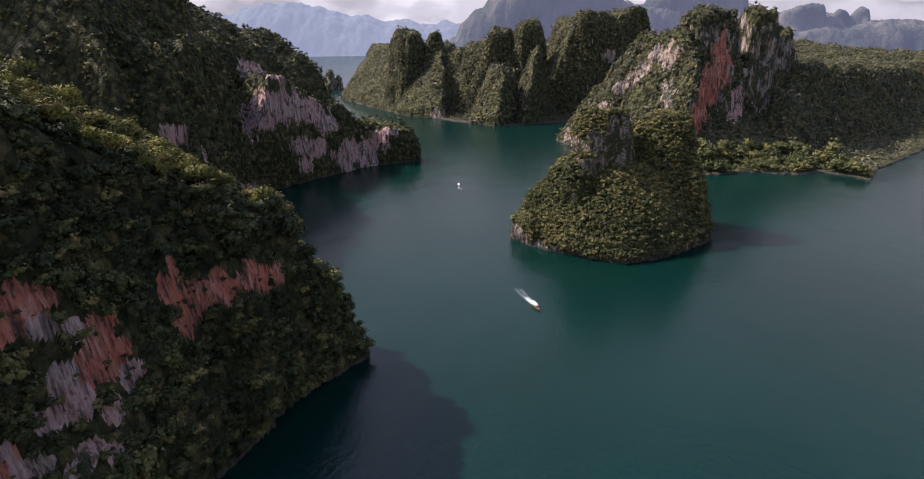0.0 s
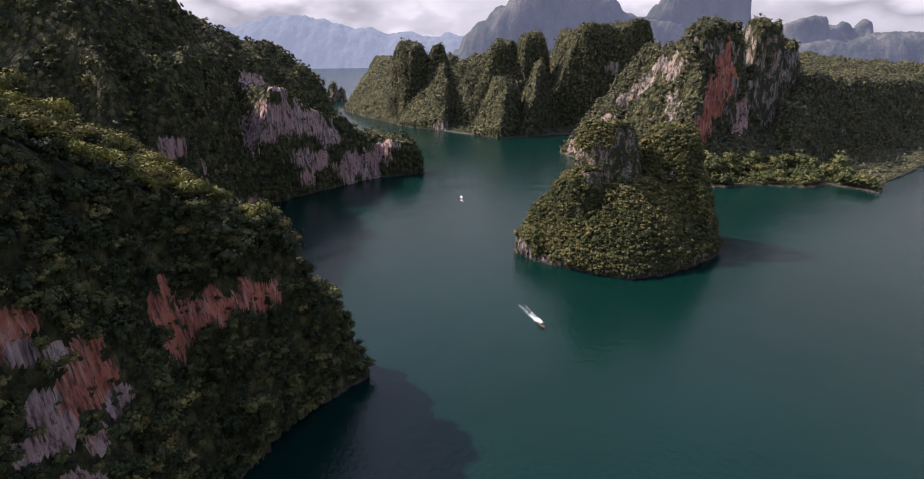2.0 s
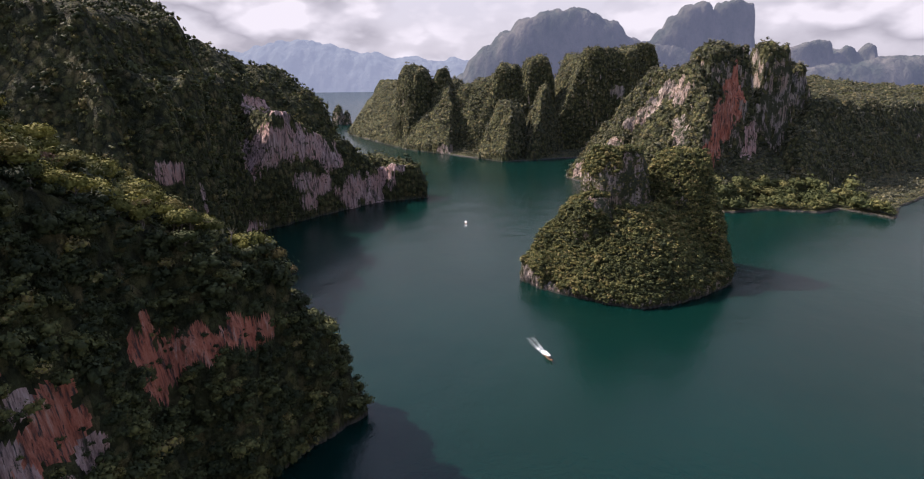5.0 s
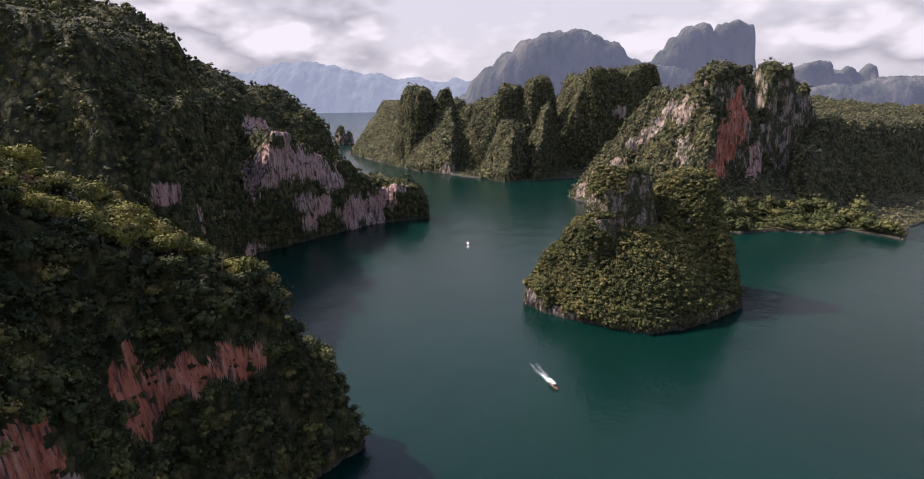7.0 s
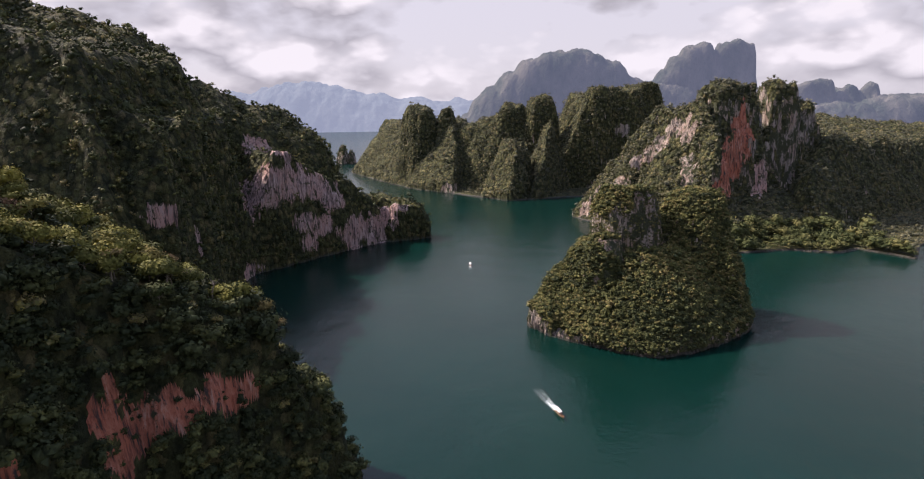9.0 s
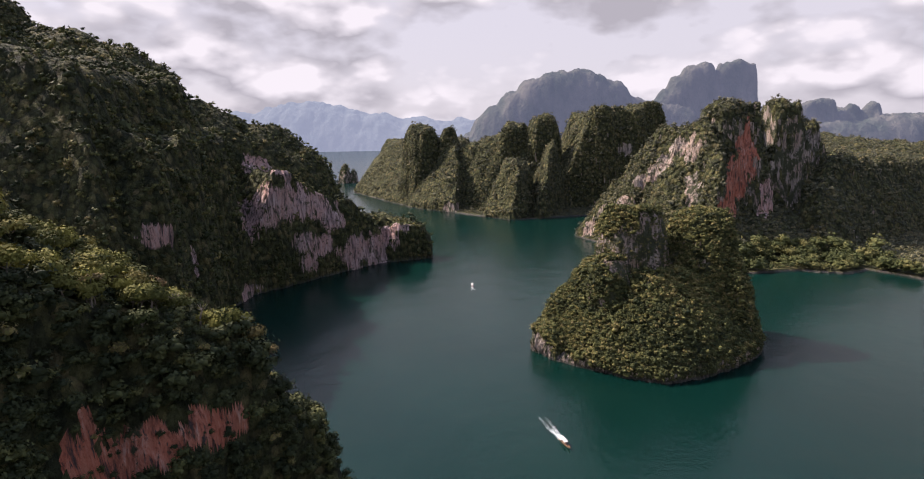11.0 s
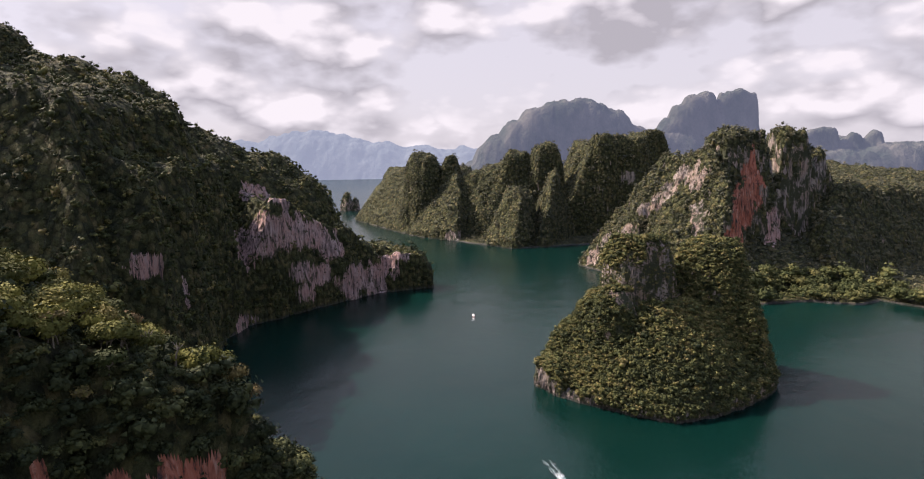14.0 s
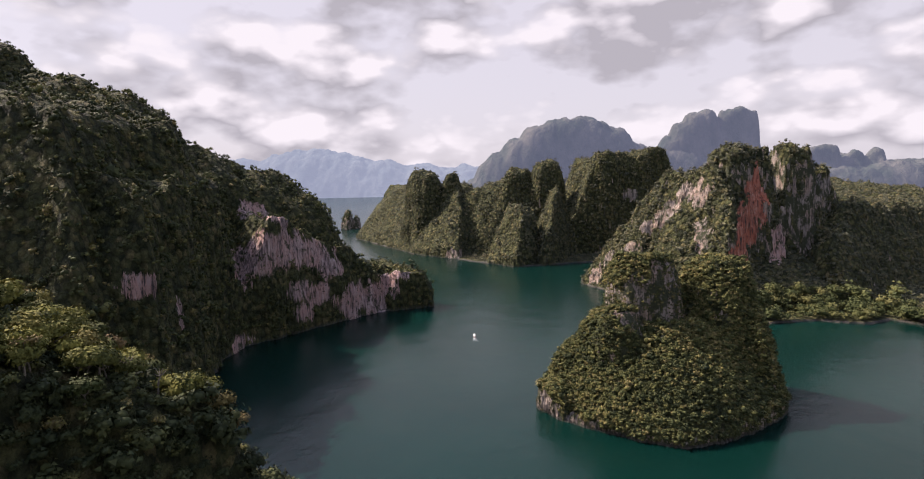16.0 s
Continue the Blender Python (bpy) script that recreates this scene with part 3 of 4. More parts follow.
# ---------------------------------------------------------------- left cliff massif
LEFT = Hill(
    coast=[(-52, 606), (-75, 598), (-107, 583), (-143, 532), (-188, 475), (-190, 440), (-176, 395), (-164, 340), (-190, 296), (-260, 290), (-420, 300), (-700, 300), (-800, 700), (-560, 900), (-300, 800), (-150, 700), (-90, 640), (-60, 622)],
    ridges=[(-84, 618, 38, -120, 630, 30, 34, 5), (-116, 640, 36, -158, 642, 48, 36, 4), (-190, 636, 92, -199, 630, 116, 27, 4), (-204, 628, 120, -225, 612, 130, 70, 2.5), (-225, 612, 132, -262, 575, 152, 92, 2.0), (-285, 567, 136, -325, 552, 200, 112, 1.8), (-340, 552, 204, -372, 552, 216, 128, 2.5), (-372, 552, 212, -440, 590, 216, 150, 2.5), (-534, 655, 280, -600, 660, 290, 132, 2.2), (-262, 420, 96, -420, 420, 150, 120, 3.0)],
    step=1.9, window=(-660, -40, 282, 760), cliff=(58, 4.5, 7.0), rough=8, seed=23, flute=1.2, rocky=15.0, towers=(38, 9),
    peaks=[([(-160, 330, 7.0), (-182, 470, 7.0), (-205, 530, 4.0), (-420, 560, 2.0), (-420, 300, 2.0), (-200, 290, 5.0)], 0, (104, -0.1, 0)),
           ([(-200, 462, 7.0), (-143, 530, 6.0), (-98, 592, 5.0), (-110, 640, 3.0), (-230, 660, 2.0), (-330, 560, 2.0)], 0, (262, -0.33, -0.44)),
           ([(-207, 325, 3.0), (-215, 470, 3.0), (-330, 580, 2.0), (-430, 560, 2.0), (-430, 320, 2.0)], 116, (94, -0.3, 0)),
           ([(-60, 600, 3.0), (-76, 597, 3.2), (-140, 560, 3.0), (-150, 640, 2.0), (-66, 628, 2.0)], 0, (41, 0, 0))],
    bares=[(-197, 498, 57, 20.2, 20.2, 16.6, 4), (-180, 494, 69, 20.2, 20.2, 16.6, 4), (-169, 507, 71, 20.2, 20.2, 15.1, 4), (-160, 524, 69, 18.6, 18.6, 13.8, 4), (-149, 542, 62, 17.3, 17.3, 11.1, 4), (-141, 547, 49, 14.4, 14.4, 9.8, 4), (-199, 482, 58, 11.4, 11.4, 12.3, 4), (-157, 519, 36, 11.4, 11.4, 7.3, 4), (-147, 536, 30, 14.4, 14.4, 9.8, 4), (-121, 564, 17, 17.3, 17.3, 14.6, 4), (-109, 581, 18, 15.7, 15.7, 12.2, 4), (-97, 597, 24, 11.4, 11.4, 9.8, 4), (-107, 583, 4, 12.9, 12.9, 6.2, 4), (-187, 467, 4, 10.1, 10.1, 7.3, 4), (-180, 332, 75, 10.1, 10.1, 5.5, 4), (-178, 368, 53, 4.2, 4.2, 9.8, 4), (-206, 553, 101, 11.4, 11.4, 8.3, 4), (-207, 538, 100, 8.6, 8.6, 6.8, 4), (-171, 515, 97, 8.6, 8.6, 8.3, 4), (-83, 597, 35, 8.6, 8.6, 7.3, 4), (-154, 521, 15, 11.4, 11.4, 6.2, 4)])
left_top = wooded_hill("limestone_mountain", "shaded limestone mountain with pale pink cliff over the lake", LEFT, 10000, 2.3, CROWNS_FAR, "dense jungle on the shaded slope", leaf, bias=0.0, keep=lambda c, n: (c[:, 0] > -640) * (c[:, 1] < 720) * towards_lake(c, n), drips=(700, 4.0), shrubs=0.35)

# an unseen top beyond the left of the view, added to throw shade on the lake
SHADE_TOP = Hill(coast=[(-420, 405), (-432, 500), (-478, 590), (-530, 640), (-640, 640), (-600, 390), (-480, 370)], ridges=[(-470, 432, 405, -475, 500, 400, 56, 4), (-510, 470, 410, -530, 590, 410, 60, 4)],
              step=5.0, cliff=(300, 10, 2.0), rough=8, seed=29, rocky=4.0, notch=False)
part("shade_top", SHADE_TOP.mesh(), left_top, "unseen wooded rock top added to throw shade")

# ---------------------------------------------------------------- island
ISLAND = Hill(
    coast=[(25, 354), (37, 337), (55, 321), (71, 310), (92, 304), (118, 313), (142, 330), (157, 347), (164, 370), (160, 395), (130, 415), (90, 418), (62, 406), (42, 382)],
    ridges=[(86, 371, 80, 90, 371, 80, 22, 6), (71, 353, 52, 74, 354, 52, 14, 4), (130, 377, 77, 138, 378, 75, 28, 3.8), (148, 362, 50, 152, 374, 48, 22, 3.2), (50, 366, 28, 58, 372, 34, 20, 3), (31, 354, 12, 37, 347, 13, 10, 5)],
    peaks=[([(26, 354, 1.3), (44, 331, 1.05), (70, 310, 1.0), (94, 304, 1.05), (122, 315, 1.4), (148, 335, 2.6), (163, 362, 3.4), (164, 390, 2.5), (132, 414, 2.5), (88, 418, 2.5), (50, 398, 2.2)], 1.0, (44, 0, 0))],
    step=0.9, cliff=(9, 2.2, 3.2), rough=4.5, seed=37, flute=0.9, rocky=5.0, soft=[(92, 308, 40, 0.55)],
    bares=[(26, 352, 5, 7, 9, 8, 1), (33, 343, 4, 7, 7, 7, 1), (42, 334, 2, 8, 7, 4, 1), (80, 350, 62, 14, 9, 20, 3), (90, 350, 62, 12, 9, 20, 3), (104, 366, 60, 9, 14, 24, 3), (52, 352, 50, 6, 8, 10, 3)])
wooded_hill("karst_island", "rounded karst island with twin tops covered in trees", ISLAND, 10500, 1.35, CROWNS_WIDE, "olive green trees and shrubs", bias=0.16, keep=lambda c, n: towards_lake(c, n), drips=(160, 3.5))

# ---------------------------------------------------------------- right massif
RIGHT = Hill(
    coast=[(106, 720), (121, 688), (140, 655), (172, 612), (200, 572), (226, 528), (274, 536), (312, 522), (336, 538), (361, 500), (392, 540), (443, 586), (506, 637), (640, 720), (900, 900), (1200, 1100), (1200, 1400), (500, 1400), (330, 1100), (220, 900), (130, 780)],
    ridges=[(246, 655, 150, 262, 662, 151, 24, 5), (318, 684, 149, 330, 686, 147, 22, 6), (573, 1050, 96, 800, 1050, 84, 330, 1.6)],
    peaks=[([(105, 722, 2.4), (205, 583, 5.0), (262, 606, 3.0), (300, 720, 2.0), (200, 765, 1.9)], 0, (130, 0, 0)),
           ([(215, 608, 6.0), (305, 628, 6.0), (325, 735, 2.0), (200, 735, 5.0)], 0, (145, 0, 0)),
           ([(285, 640, 6.0), (365, 668, 7.0), (385, 780, 2.0), (290, 780, 6.0)], 0, (142, 0, 0)),
           ([(335, 655, 6.0), (400, 690, 4.0), (425, 800, 2.0), (335, 800, 4.0)], 0, (270, -0.4, 0)),
           ([(214, 545, 0.55), (330, 580, 0.6), (430, 660, 0.8), (430, 760, 1.0), (240, 760, 1.0), (190, 620, 0.8)], 0, (62, 0, 0)),
           ([(335, 600, 2.0), (700, 840, 2.0), (760, 1060, 1.0), (400, 1060, 1.0), (300, 700, 3.0)], 0, (33, -0.15, 0.16))],
    step=2.1, window=(95, 900, 488, 1100), cliff=(5, 3.0, 8.0), rough=8, seed=53, flute=1.6, rocky=5.2, towers=(30, 9),
    bares=[(268, 643, 100, 11, 18, 26, 2), (258, 631, 74, 13, 18, 22, 2), (243, 612, 60, 10, 14, 18, 2), (232, 602, 42, 8, 12, 15, 2), (352, 705, 105, 20, 26, 16, 3), (340, 680, 100, 14, 16, 18, 3), (293, 637, 58, 10, 14, 16, 4), (285, 628, 38, 8, 10, 8, 4), (306, 645, 105, 16, 20, 30, 3),
           (205, 660, 106, 9, 9, 9, 1), (194, 664, 88, 9, 9, 9, 1), (184, 668, 78, 8, 8, 8, 1), (172, 675, 70, 7, 8, 8, 1), (152, 676, 44, 10, 10, 9, 1), (136, 695, 30, 10, 10, 9, 1), (123, 705, 10, 10, 10, 9, 1), (213, 643, 106, 8, 9, 16, 1), (209, 622, 70, 7, 12, 30, 3)], notch=False)
def MANGROVE_ZONE(c):
    return (c[:, 0] > 212) & (c[:, 0] < 374) & (c[:, 2] < 13) & (c[:, 1] < 590)


right_top = wooded_hill("limestone_mountain", "limestone mountain with a red cliff above the lake", RIGHT, 11000, 1.9, CROWNS_FAR, "jungle on the mountain slopes", leaf_hazed, keep=lambda c, n: (c[:, 0] < 900) * (c[:, 1] < 1080) * ~MANGROVE_ZONE(c) * np.where((c[:, 1] > 840) | (c[:, 0] > 520), 0.5, 1.0) * np.where(c[:, 0] < 300, 1.5, 1.0) * towards_lake(c, n), drips=(420, 6.0))

mp_, mn_, mr_ = RIGHT.spots(620, 2.9, lambda c, n: MANGROVE_ZONE(c) * 1.0)
mr_ = mr_ * (1 + 1.1 * fbm(mp_[:, 0] / 16, mp_[:, 1] / 16, octaves=3, seed=91))
mV, mF, mT = forest_mesh(mp_, mn_, mr_, CROWNS_NEAR, np.random.default_rng(8), 0.0, 0.9)
part("mangrove", make_mesh("mangrove", mV, mF, [leaf_bright], tint=mT), right_top, "bright green trees along the flat shore", "stuff")

# ---------------------------------------------------------------- middle hills
MIDDLE = Hill(
    coast=[(-292, 1300), (-262, 1235), (-200, 1127), (-117, 991), (-49, 935), (-11, 893), (36, 848), (75, 860), (130, 881), (250, 900), (360, 960), (380, 1200), (100, 1450), (-220, 1450)],
    ridges=[(-114, 1062, 133, -104, 1060, 134, 36, 3.5), (-64, 1060, 131, -62, 1060, 131, 24, 4), (190, 1004, 158, 236, 1010, 154, 40, 6), (40, 930, 78, 48, 932, 78, 34, 3), (44, 1030, 136, 56, 1034, 138, 34, 4), (92, 1020, 146, 104, 1024, 148, 30, 4)],
    peaks=[([(-292, 1300, 1.35), (-200, 1127, 1.15), (-117, 988, 1.2), (-47, 932, 3.6), (-18, 1010, 3.0), (0, 1300, 2.0), (-200, 1440, 2.0)], 4, (106, 0, 0)),
           ([(-12, 892, 1.7), (36, 846, 2.6), (66, 858, 3.2), (84, 940, 2.0), (20, 985, 2.0)], 3, (72, 0, 0)),
           ([(60, 1000, 2.7), (74, 860, 3.5), (92, 862, 4.5), (150, 985, 3.0)], 3, (150, 0, 0)),
           ([(104, 955, 6.0), (330, 985, 4.0), (345, 1160, 2.0), (70, 1160, 2.0)], 0, (130, 0.1, 0)),
           ([(-92, 990, 1.5), (100, 935, 2.0), (140, 1140, 2.0), (-140, 1140, 1.6)], 0, (106, 0.33, 0))],
    step=2.8, window=(-310, 390, 840, 1400), cliff=(10, 5, 7.0), rough=9, seed=71, flute=1.2, rocky=13.0, towers=(46, 9),
    bares=[(122, 965, 132, 7, 30, 14, 1), (-52, 938, 6, 18, 14, 8, 1), (226, 975, 92, 12, 26, 8, 1)])
wooded_hill("limestone_hill", "wooded limestone hills across the lake", MIDDLE, 10000, 2.0, CROWNS_FAR, "jungle on the far hills", leaf_hazed, keep=lambda c, n: (c[:, 1] < 1280) * towards_lake(c, n))

PINNACLE = Hill(coast=[(-375, 1500), (-355, 1485), (-330, 1490), (-318, 1510), (-340, 1530), (-370, 1525)],
                ridges=[(-358, 1506, 46, -356, 1506, 46, 18, 2.5), (-334, 1508, 33, -333, 1508, 33, 12, 2.5)], step=1.6, cliff=(10, 2, 3.0), rough=4, seed=83, rocky=2.0)
wooded_hill("rock_pinnacle", "narrow grey limestone pinnacle standing in the lake", PINNACLE, 160, 2.4, CROWNS_FAR, "scattered shrubs")

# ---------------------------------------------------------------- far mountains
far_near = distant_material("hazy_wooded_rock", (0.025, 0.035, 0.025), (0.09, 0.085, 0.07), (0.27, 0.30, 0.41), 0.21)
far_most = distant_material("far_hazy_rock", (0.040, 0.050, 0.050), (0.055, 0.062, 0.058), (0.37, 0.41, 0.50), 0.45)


def far_range(label, ridges, rough, seed, step, window, mat, fine=5, knob=(70, 22)):
    x0, x1, y0, y1 = window
    gx, gy = np.meshgrid(np.arange(x0, x1, step), np.arange(y0, y1, step))
    z = ridge_height(gx + rough * fbm(gx / 160, gy / 160, octaves=4, seed=seed), gy + rough * fbm(gx / 160, gy / 160, octaves=4, seed=seed + 3), ridges)
    z = z + rough * 0.55 * fbm(gx / 60, gy / 60, octaves=5, seed=seed + 8) + fine * fbm(gx / (step * 2.2), gy / (step * 2.2), octaves=2, seed=seed + 15)
    z = z + knob[1] * (knobs(gx, gy, knob[0], seed + 4) - 0.6) * np.clip(z / 90, 0, 1)
    z = np.maximum(z, -12)
    V = np.stack([gx.ravel(), gy.ravel(), z.ravel()], 1)
    ny, nx = z.shape
    idx = np.arange(ny * nx).reshape(ny, nx)
    F = np.stack([idx[:-1, :-1], idx[:-1, 1:], idx[1:, 1:], idx[1:, :-1]], -1).reshape(-1, 4)
    F = F[V[F][:, :, 2].max(1) > -10]
    used = np.unique(F)
    remap = np.zeros(len(V), np.int64)
    remap[used] = np.arange(len(used))
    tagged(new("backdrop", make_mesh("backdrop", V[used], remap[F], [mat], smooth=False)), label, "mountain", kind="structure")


def chain(points, y, half, blunt):
    """Ridges from crest point to crest point (x, height) at one distance."""
    return [(ax, y, az, bx, y, bz, half, blunt) for (ax, az), (bx, bz) in zip(points, points[1:])]


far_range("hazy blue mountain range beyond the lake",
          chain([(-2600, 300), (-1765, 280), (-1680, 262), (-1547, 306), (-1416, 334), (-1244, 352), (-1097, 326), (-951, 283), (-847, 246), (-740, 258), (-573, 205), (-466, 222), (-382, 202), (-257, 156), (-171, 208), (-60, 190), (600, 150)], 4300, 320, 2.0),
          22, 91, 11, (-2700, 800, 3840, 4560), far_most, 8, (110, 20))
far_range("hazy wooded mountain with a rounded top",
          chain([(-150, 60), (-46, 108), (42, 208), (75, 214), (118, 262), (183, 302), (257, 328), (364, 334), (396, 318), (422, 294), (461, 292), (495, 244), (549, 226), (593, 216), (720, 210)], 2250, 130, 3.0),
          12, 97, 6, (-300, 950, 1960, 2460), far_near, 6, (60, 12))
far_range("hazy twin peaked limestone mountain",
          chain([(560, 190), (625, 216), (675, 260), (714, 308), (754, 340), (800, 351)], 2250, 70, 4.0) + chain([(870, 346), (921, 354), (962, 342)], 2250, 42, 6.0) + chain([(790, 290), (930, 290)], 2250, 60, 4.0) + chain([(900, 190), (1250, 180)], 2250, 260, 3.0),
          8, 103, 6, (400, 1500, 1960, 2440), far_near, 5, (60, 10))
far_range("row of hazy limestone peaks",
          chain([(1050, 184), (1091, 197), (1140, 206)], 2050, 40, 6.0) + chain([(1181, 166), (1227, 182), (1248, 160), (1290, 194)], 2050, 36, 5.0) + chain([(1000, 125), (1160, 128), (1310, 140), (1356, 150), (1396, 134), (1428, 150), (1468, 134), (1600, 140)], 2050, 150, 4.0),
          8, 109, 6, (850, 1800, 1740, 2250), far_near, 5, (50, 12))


# ---------------------------------------------------------------- single trees on the near hill
def tube(path, radii, sides=7):
    """A bent, tapered stem along path."""
    verts, faces = [], []
    for i, (p, r) in enumerate(zip(path, radii)):
        p = Vector(p)
        ahead = (Vector(path[min(i + 1, len(path) - 1)]) - Vector(path[max(i - 1, 0)])).normalized()
        side = ahead.orthogonal().normalized()
        up = ahead.cross(side)
        for k in range(sides):
            a = 6.283 * k / sides
            verts.append(p + (side * math.cos(a) + up * math.sin(a)) * r)
    for i in range(len(path) - 1):
        for k in range(sides):
            faces.append((i * sides + k, i * sides + (k + 1) % sides, (i + 1) * sides + (k + 1) % sides, (i + 1) * sides + k))
    return np.array(verts), np.array(faces)


def tree_leaf_material():
    """Leaves of the single trees: each tree has its own tone."""
    m, nt, b = material("tree_leaves", 0.8)
    info = nt.nodes.new("ShaderNodeObjectInfo")
    f = noise_tex(nt, coords(nt, (0.8, 0.8, 0.8)), 1.0, 5, 0.7)
    tone = ramp(nt, info.outputs["Random"], [(0.0, (0.030, 0.040, 0.012)), (0.35, (0.075, 0.080, 0.022)), (0.6, (0.125, 0.124, 0.030)), (0.85, (0.18, 0.168, 0.038)), (0.95, (0.13, 0.11, 0.04)), (1.0, (0.12, 0.075, 0.045))])
    shade = ramp(nt, f, [(0.3, (0.6, 0.62, 0.6)), (0.7, (1.3, 1.25, 1.1))])
    nt.links.new(blend(nt, 1.0, tone, shade, "MULTIPLY"), b.inputs["Base Color"])
    b.inputs["Specular IOR Level"].default_value = 0.12
    return m


tree_leaf = tree_leaf_material()


def make_tree(rng, height, spread, flat, leaves, lumps, lean=0.12, label="broad jungle tree with an olive green crown", limbs=4, bare=False):
    """A tree whose foot is at the origin: trunk, limbs and a crown of leaf sprays."""
    top = tagged(new("tree"), label, "tree", "trees on the near hill")
    lx, ly = rng.normal(0, lean, 2) * height
    fork = 0.55
    trunk = [(0, 0, -1.5), (lx * 0.15, ly * 0.1, height * 0.2), (lx * 0.3, ly * 0.45, height * 0.4), (lx * 0.6, ly * 0.6, height * fork), (lx, ly, height * 0.86)]
    V, F = tube(trunk, [0.30, 0.24, 0.20, 0.15, 0.06])
    part("trunk", make_mesh("trunk", V, F, [bark], smooth=True), top)
    base = Vector(trunk[3])
    for i in range(limbs):
        a = 6.283 * (i + rng.random() * 0.6) / limbs
        tip = base + Vector((math.cos(a) * spread * 0.75, math.sin(a) * spread * 0.75, height * (0.2 + 0.14 * rng.random())))
        mid = base.lerp(tip, 0.5) + Vector((0, 0, -0.25 + 0.3 * rng.random()))
        V, F = tube([base, mid, tip], [0.12, 0.08, 0.03], 5)
        part("limb", make_mesh("limb", V, F, [bark], smooth=True), top)
    if not bare:
        V, F = crown_shape(rng, lumps, leaves, 0.16, flat, 1.15, 0.6)
        V = V * spread + (lx, ly, height * 0.84)
        part("crown", make_mesh("crown", V, F, [tree_leaf]), top)
    return top


trng = np.random.default_rng(21)
kinds = [make_tree(trng, 6.0 + trng.random() * 3, 2.8 + trng.random() * 1.2, 0.72 + 0.25 * trng.random(), 620, 9) for _ in range(6)]
tp, tn, tr = NEAR.spots(240, 1.0, lambda c, n: (NEAR.index == 0) * (c[:, 0] > -150) * (c[:, 0] < -60) * (c[:, 1] > 125) * (c[:, 1] < 208) * (c[:, 2] > 42) * (n[:, 2] > 0.45))
for i, spot in enumerate(tp):
    m = Matrix.LocRotScale(Vector(spot) - Vector((0, 0, 1.6 + 1.6 * trng.random())), Euler((0, 0, trng.random() * 6.283)), None)
    if i < len(kinds):
        kinds[i].matrix_basis = m
    else:
        copy_thing(kinds[i % len(kinds)], m)


def ground_z(hill, x, y):
    d = (hill.mid[:, 0] - x) ** 2 + (hill.mid[:, 1] - y) ** 2
    return float(hill.mid[d.argmin(), 2])


umbrella = make_tree(trng, 8.5, 2.8, 0.42, 420, 8, 0.16, "leaning pale trunked tree with a flat yellow green crown", 5)
umbrella.matrix_basis = pose(-93, 156, ground_z(NEAR, -93, 156) - 0.5)
for x, y in ((-82, 172), (-79, 178), (-86, 168)):
    dead = make_tree(trng, 6.5, 2.4, 0.7, 0, 1, 0.1, "bare pale dead tree among the canopy", 6, bare=True)
    dead.matrix_basis = pose(x, y, ground_z(NEAR, x, y) + 1.0, 0, 0, trng.random() * 360)

# ---------------------------------------------------------------- boats


def plain(name, colour, rough, metal=0.0):
    m, nt, b = material(name, rough)
    f = noise_tex(nt, coords(nt, (2.5, 2.5, 2.5)), 1.0, 5, 0.65)
    nt.links.new(ramp(nt, f, [(0.3, tuple(c * 0.75 for c in colour)), (0.7, colour)]), b.inputs["Base Color"])
    b.inputs["Metallic"].default_value = metal
    return m


hull_wood = plain("varnished_hull_wood", (0.16, 0.09, 0.05), 0.4)
deck_wood = plain("deck_boards", (0.30, 0.22, 0.15), 0.7)
canvas = plain("pale_canvas", (0.55, 0.53, 0.50), 0.8)
steel = plain("engine_steel", (0.25, 0.25, 0.26), 0.4, 0.8)
foam_mat = plain("white_foam", (0.85, 0.88, 0.88), 0.7)


def box(x0, x1, y0, y1, z0, z1):
    v = np.array([(x, y, z) for z in (z0, z1) for y in (y0, y1) for x in (x0, x1)], float)
    f = np.array([(0, 2, 3, 1), (4, 5, 7, 6), (0, 1, 5, 4), (2, 6, 7, 3), (0, 4, 6, 2), (1, 3, 7, 5)])
    return v, f


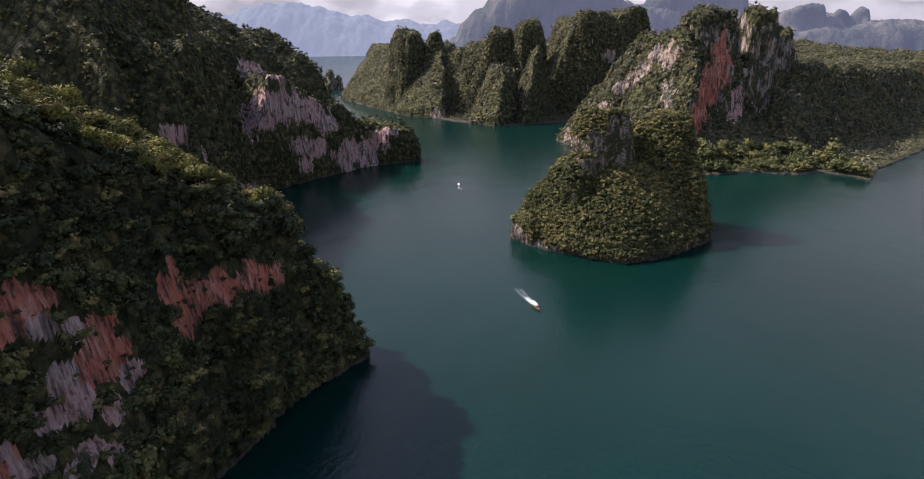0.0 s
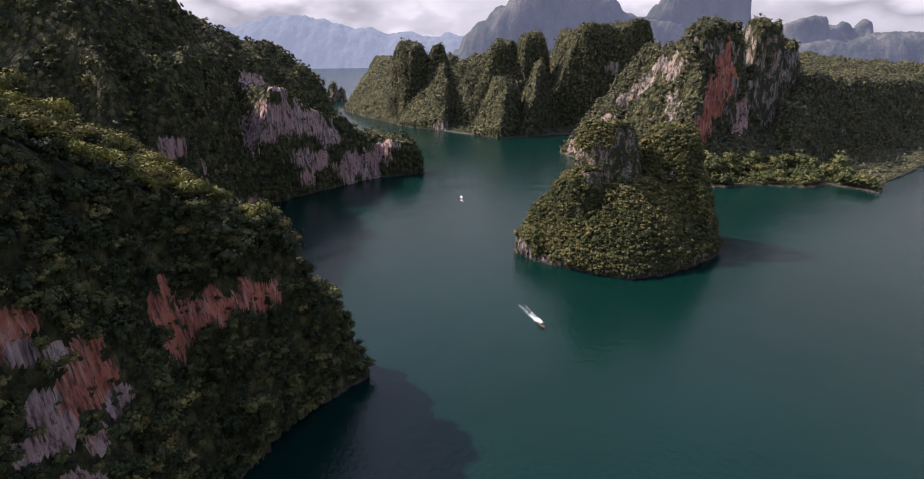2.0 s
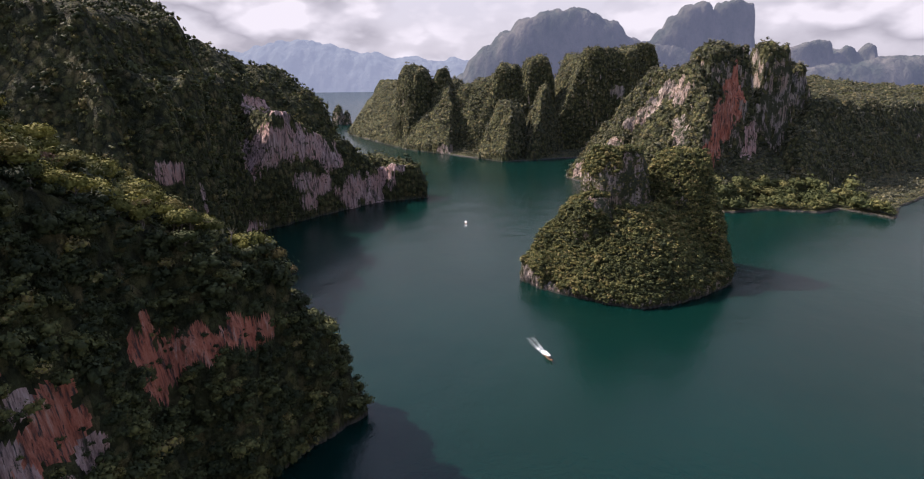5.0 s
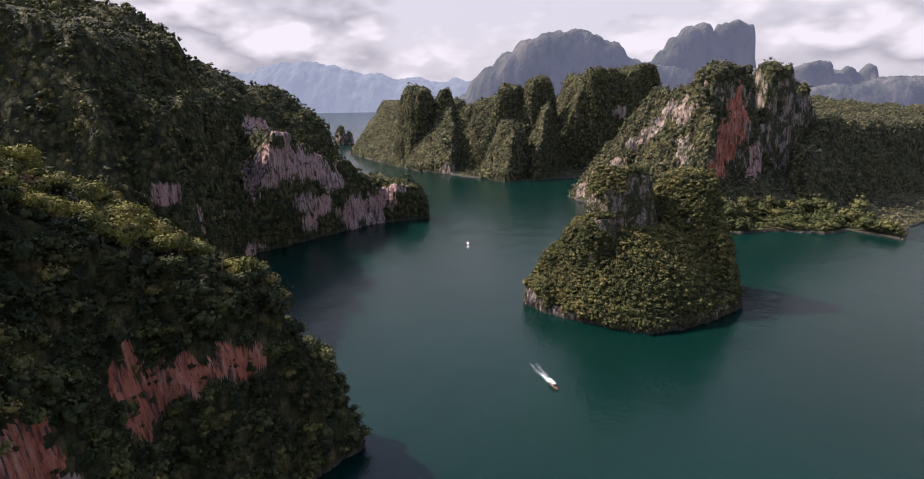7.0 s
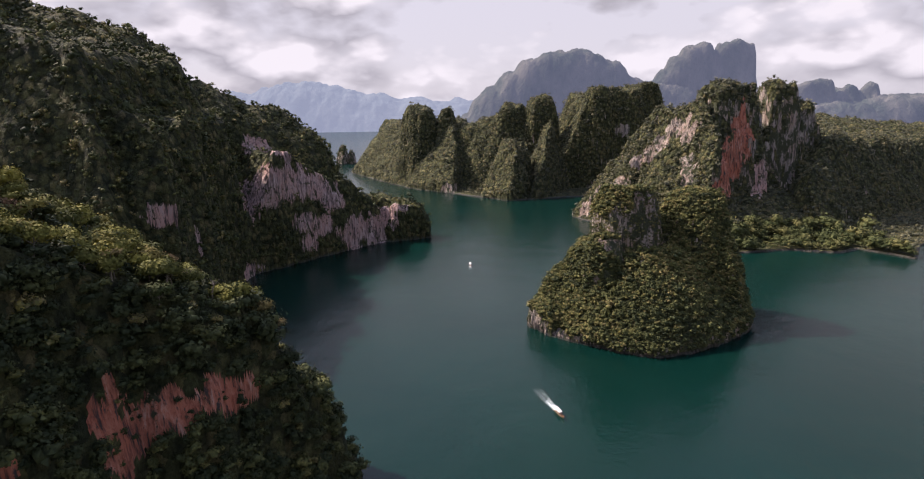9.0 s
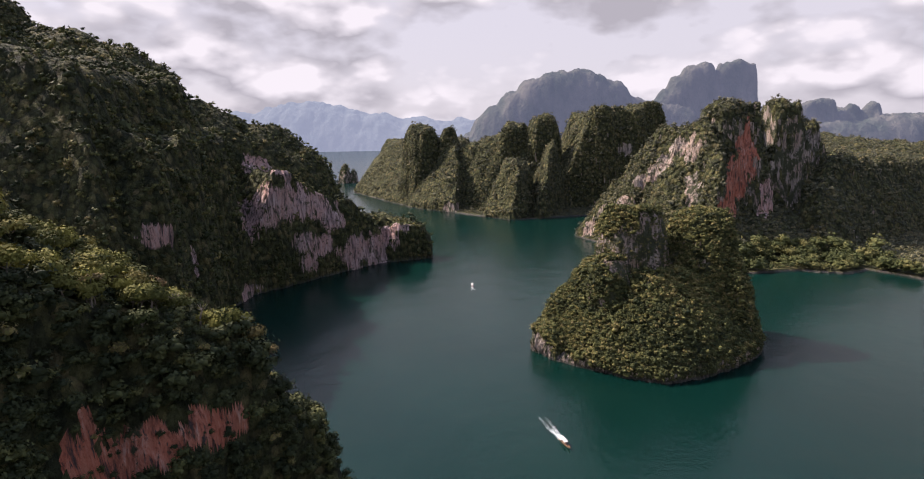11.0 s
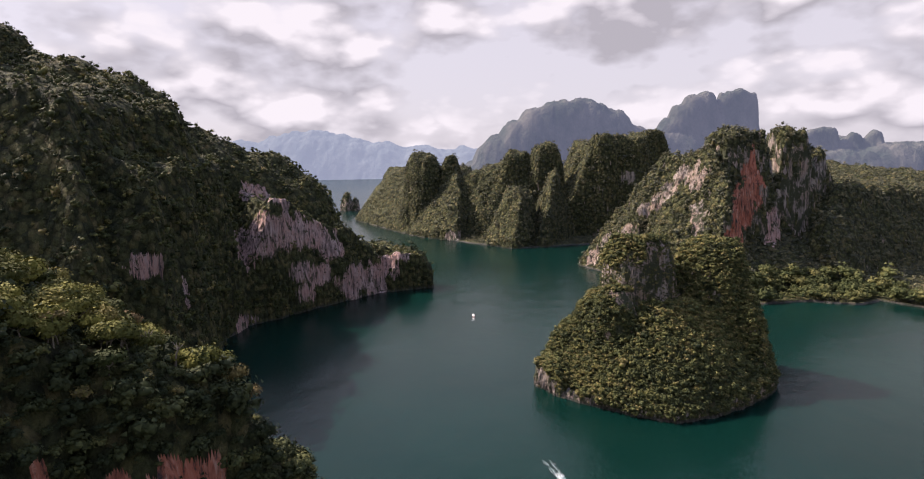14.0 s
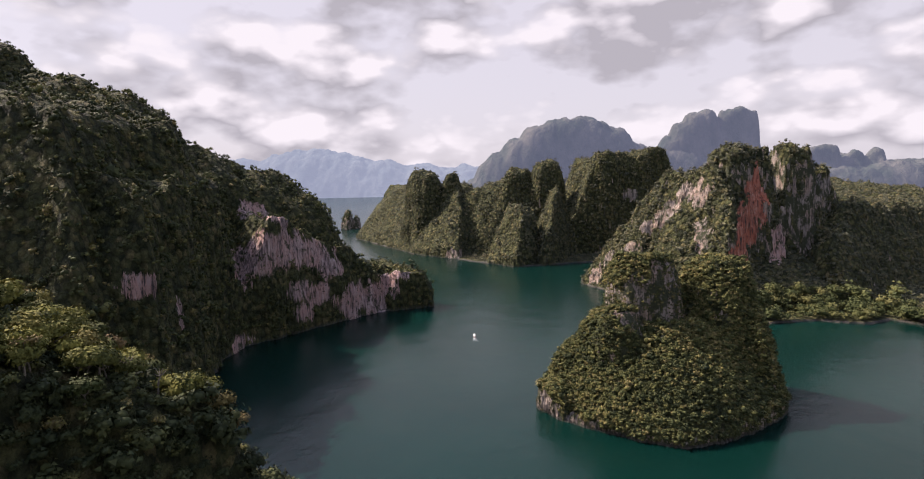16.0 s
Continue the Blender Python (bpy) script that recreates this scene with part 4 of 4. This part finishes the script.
def longtail_boat(label, canopy_mat):
    """A wooden longtail boat, bow towards +y, waterline at z = 0."""
    top = tagged(new("longtail_boat"), label, "boat", "boats on the lake")
    n, ring = 17, []
    for i in range(n):
        u = i / (n - 1)
        y = -5.2 + 10.6 * u
        w = 0.82 * math.sin(math.pi * min(1, 0.30 + 0.70 * u)) ** 0.6 if u < 0.999 else 0.03
        rise = 0.55 + 1.5 * max(0, u - 0.68) ** 1.6 * 5 + 0.25 * max(0, 0.2 - u)
        keel = -0.25 + 1.3 * max(0, u - 0.72) ** 1.5 * 4
        ring.append([(-w, y, rise), (-w * 0.92, y, keel + 0.35), (-w * 0.45, y, keel), (w * 0.45, y, keel), (w * 0.92, y, keel + 0.35), (w, y, rise),
                     (w * 0.88, y, rise), (w * 0.75, y, keel + 0.32), (-w * 0.75, y, keel + 0.32), (-w * 0.88, y, rise)])
    V = np.array(ring, float).reshape(-1, 3)
    F = [(i * 10 + k, i * 10 + (k + 1) % 10, (i + 1) * 10 + (k + 1) % 10, (i + 1) * 10 + k) for i in range(n - 1) for k in range(10)]
    part("hull", make_mesh("hull", V, np.array(F), [hull_wood], smooth=False), top, "dark varnished wooden hull")
    for y in (-2.6, -1.4, -0.2, 1.0, 2.2):
        part("bench", make_mesh("bench", *box(-0.66, 0.66, y - 0.16, y + 0.16, 0.34, 0.39), [deck_wood]), top)
    for y in (-3.2, -0.6, 2.0):
        for x in (-0.7, 0.7):
            part("post", make_mesh("post", *tube([(x, y, 0.3), (x * 0.97, y, 1.85)], [0.03, 0.03], 6), [steel], smooth=True), top)
    m, rows = 9, []
    for y in np.linspace(-3.5, 2.3, 8):
        rows.append([(0.98 * math.sin(a), y, 1.62 + 0.34 * math.cos(a) + 0.03 * math.sin(y * 3)) for a in np.linspace(-1.25, 1.25, m)])
    V = np.array(rows).reshape(-1, 3)
    F = np.array([(i * m + k, i * m + k + 1, (i + 1) * m + k + 1, (i + 1) * m + k) for i in range(7) for k in range(m - 1)])
    V2 = np.vstack([V, V - (0, 0, 0.03)])
    F2 = np.vstack([F, F[:, ::-1] + len(V)])
    part("canopy", make_mesh("canopy", V2, F2, [canopy_mat], smooth=True), top, "curved canvas canopy on thin posts")
    part("engine", make_mesh("engine", *box(-0.28, 0.28, -5.0, -4.3, 0.55, 1.05), [steel]), top)
    part("propeller_shaft", make_mesh("propeller_shaft", *tube([(0, -4.9, 0.8), (0, -6.6, 0.2), (0, -8.0, -0.35)], [0.05, 0.04, 0.035], 6), [steel], smooth=True), top, "long steel propeller shaft")
    return top


def wake(label, length, spread, rng, flakes):
    """Foam behind a boat, which lies at the origin and heads towards +y: a churned middle and thin lines spreading back."""
    vs, fs = [], []
    for i in range(flakes):
        arm = rng.choice([-2, -1, 0, 1, 2], p=[0.12, 0.25, 0.26, 0.25, 0.12])
        u = rng.random() ** (2.6 if arm == 0 else 1.5)
        y = -3.8 - u * length * (0.45 if arm == 0 else 1.0)
        drift = 0.35 * math.sin(y * 0.5 + arm)
        x = arm * (0.45 + spread * u) + drift * u + rng.normal(0, 0.30 * (1 - u) if arm == 0 else 0.07 + 0.10 * u)
        s = ((0.19 if arm == 0 else 0.11) - 0.07 * u) * (0.5 + rng.random())
        k = 6
        a0 = rng.random() * 6.283
        ring = [(x + s * (0.6 + 0.6 * rng.random()) * math.cos(a0 + 6.283 * j / k), y + 2.6 * s * (0.6 + 0.6 * rng.random()) * math.sin(a0 + 6.283 * j / k), 0.02 + 0.03 * rng.random()) for j in range(k)]
        n = len(vs)
        vs += ring + [(x, y, 0.05 + 0.16 * s)]
        fs += [(n + j, n + (j + 1) % k, n + k) for j in range(k)]
    return tagged(new("wake_foam", make_mesh("wake_foam", np.array(vs), np.array(fs), [foam_mat])), label, "foam", kind="stuff")


brng = np.random.default_rng(31)
boat = longtail_boat("dark wooden longtail boat with a canvas canopy, under way", canvas)
boat.matrix_basis = pose(31.5, 249, 0, 2, 0, 197)
wake("white foam wake trailing behind the boat", 20, 0.75, brng, 420).matrix_basis = pose(31.5, 249, 0, 0, 0, 197)
boat2 = copy_thing(boat, pose(-11.5, 496, 0, 2, 0, 3))
wake("white foam wake behind the far boat", 9, 0.6, brng, 150).matrix_basis = pose(-11.5, 496, 0, 0, 0, 3)
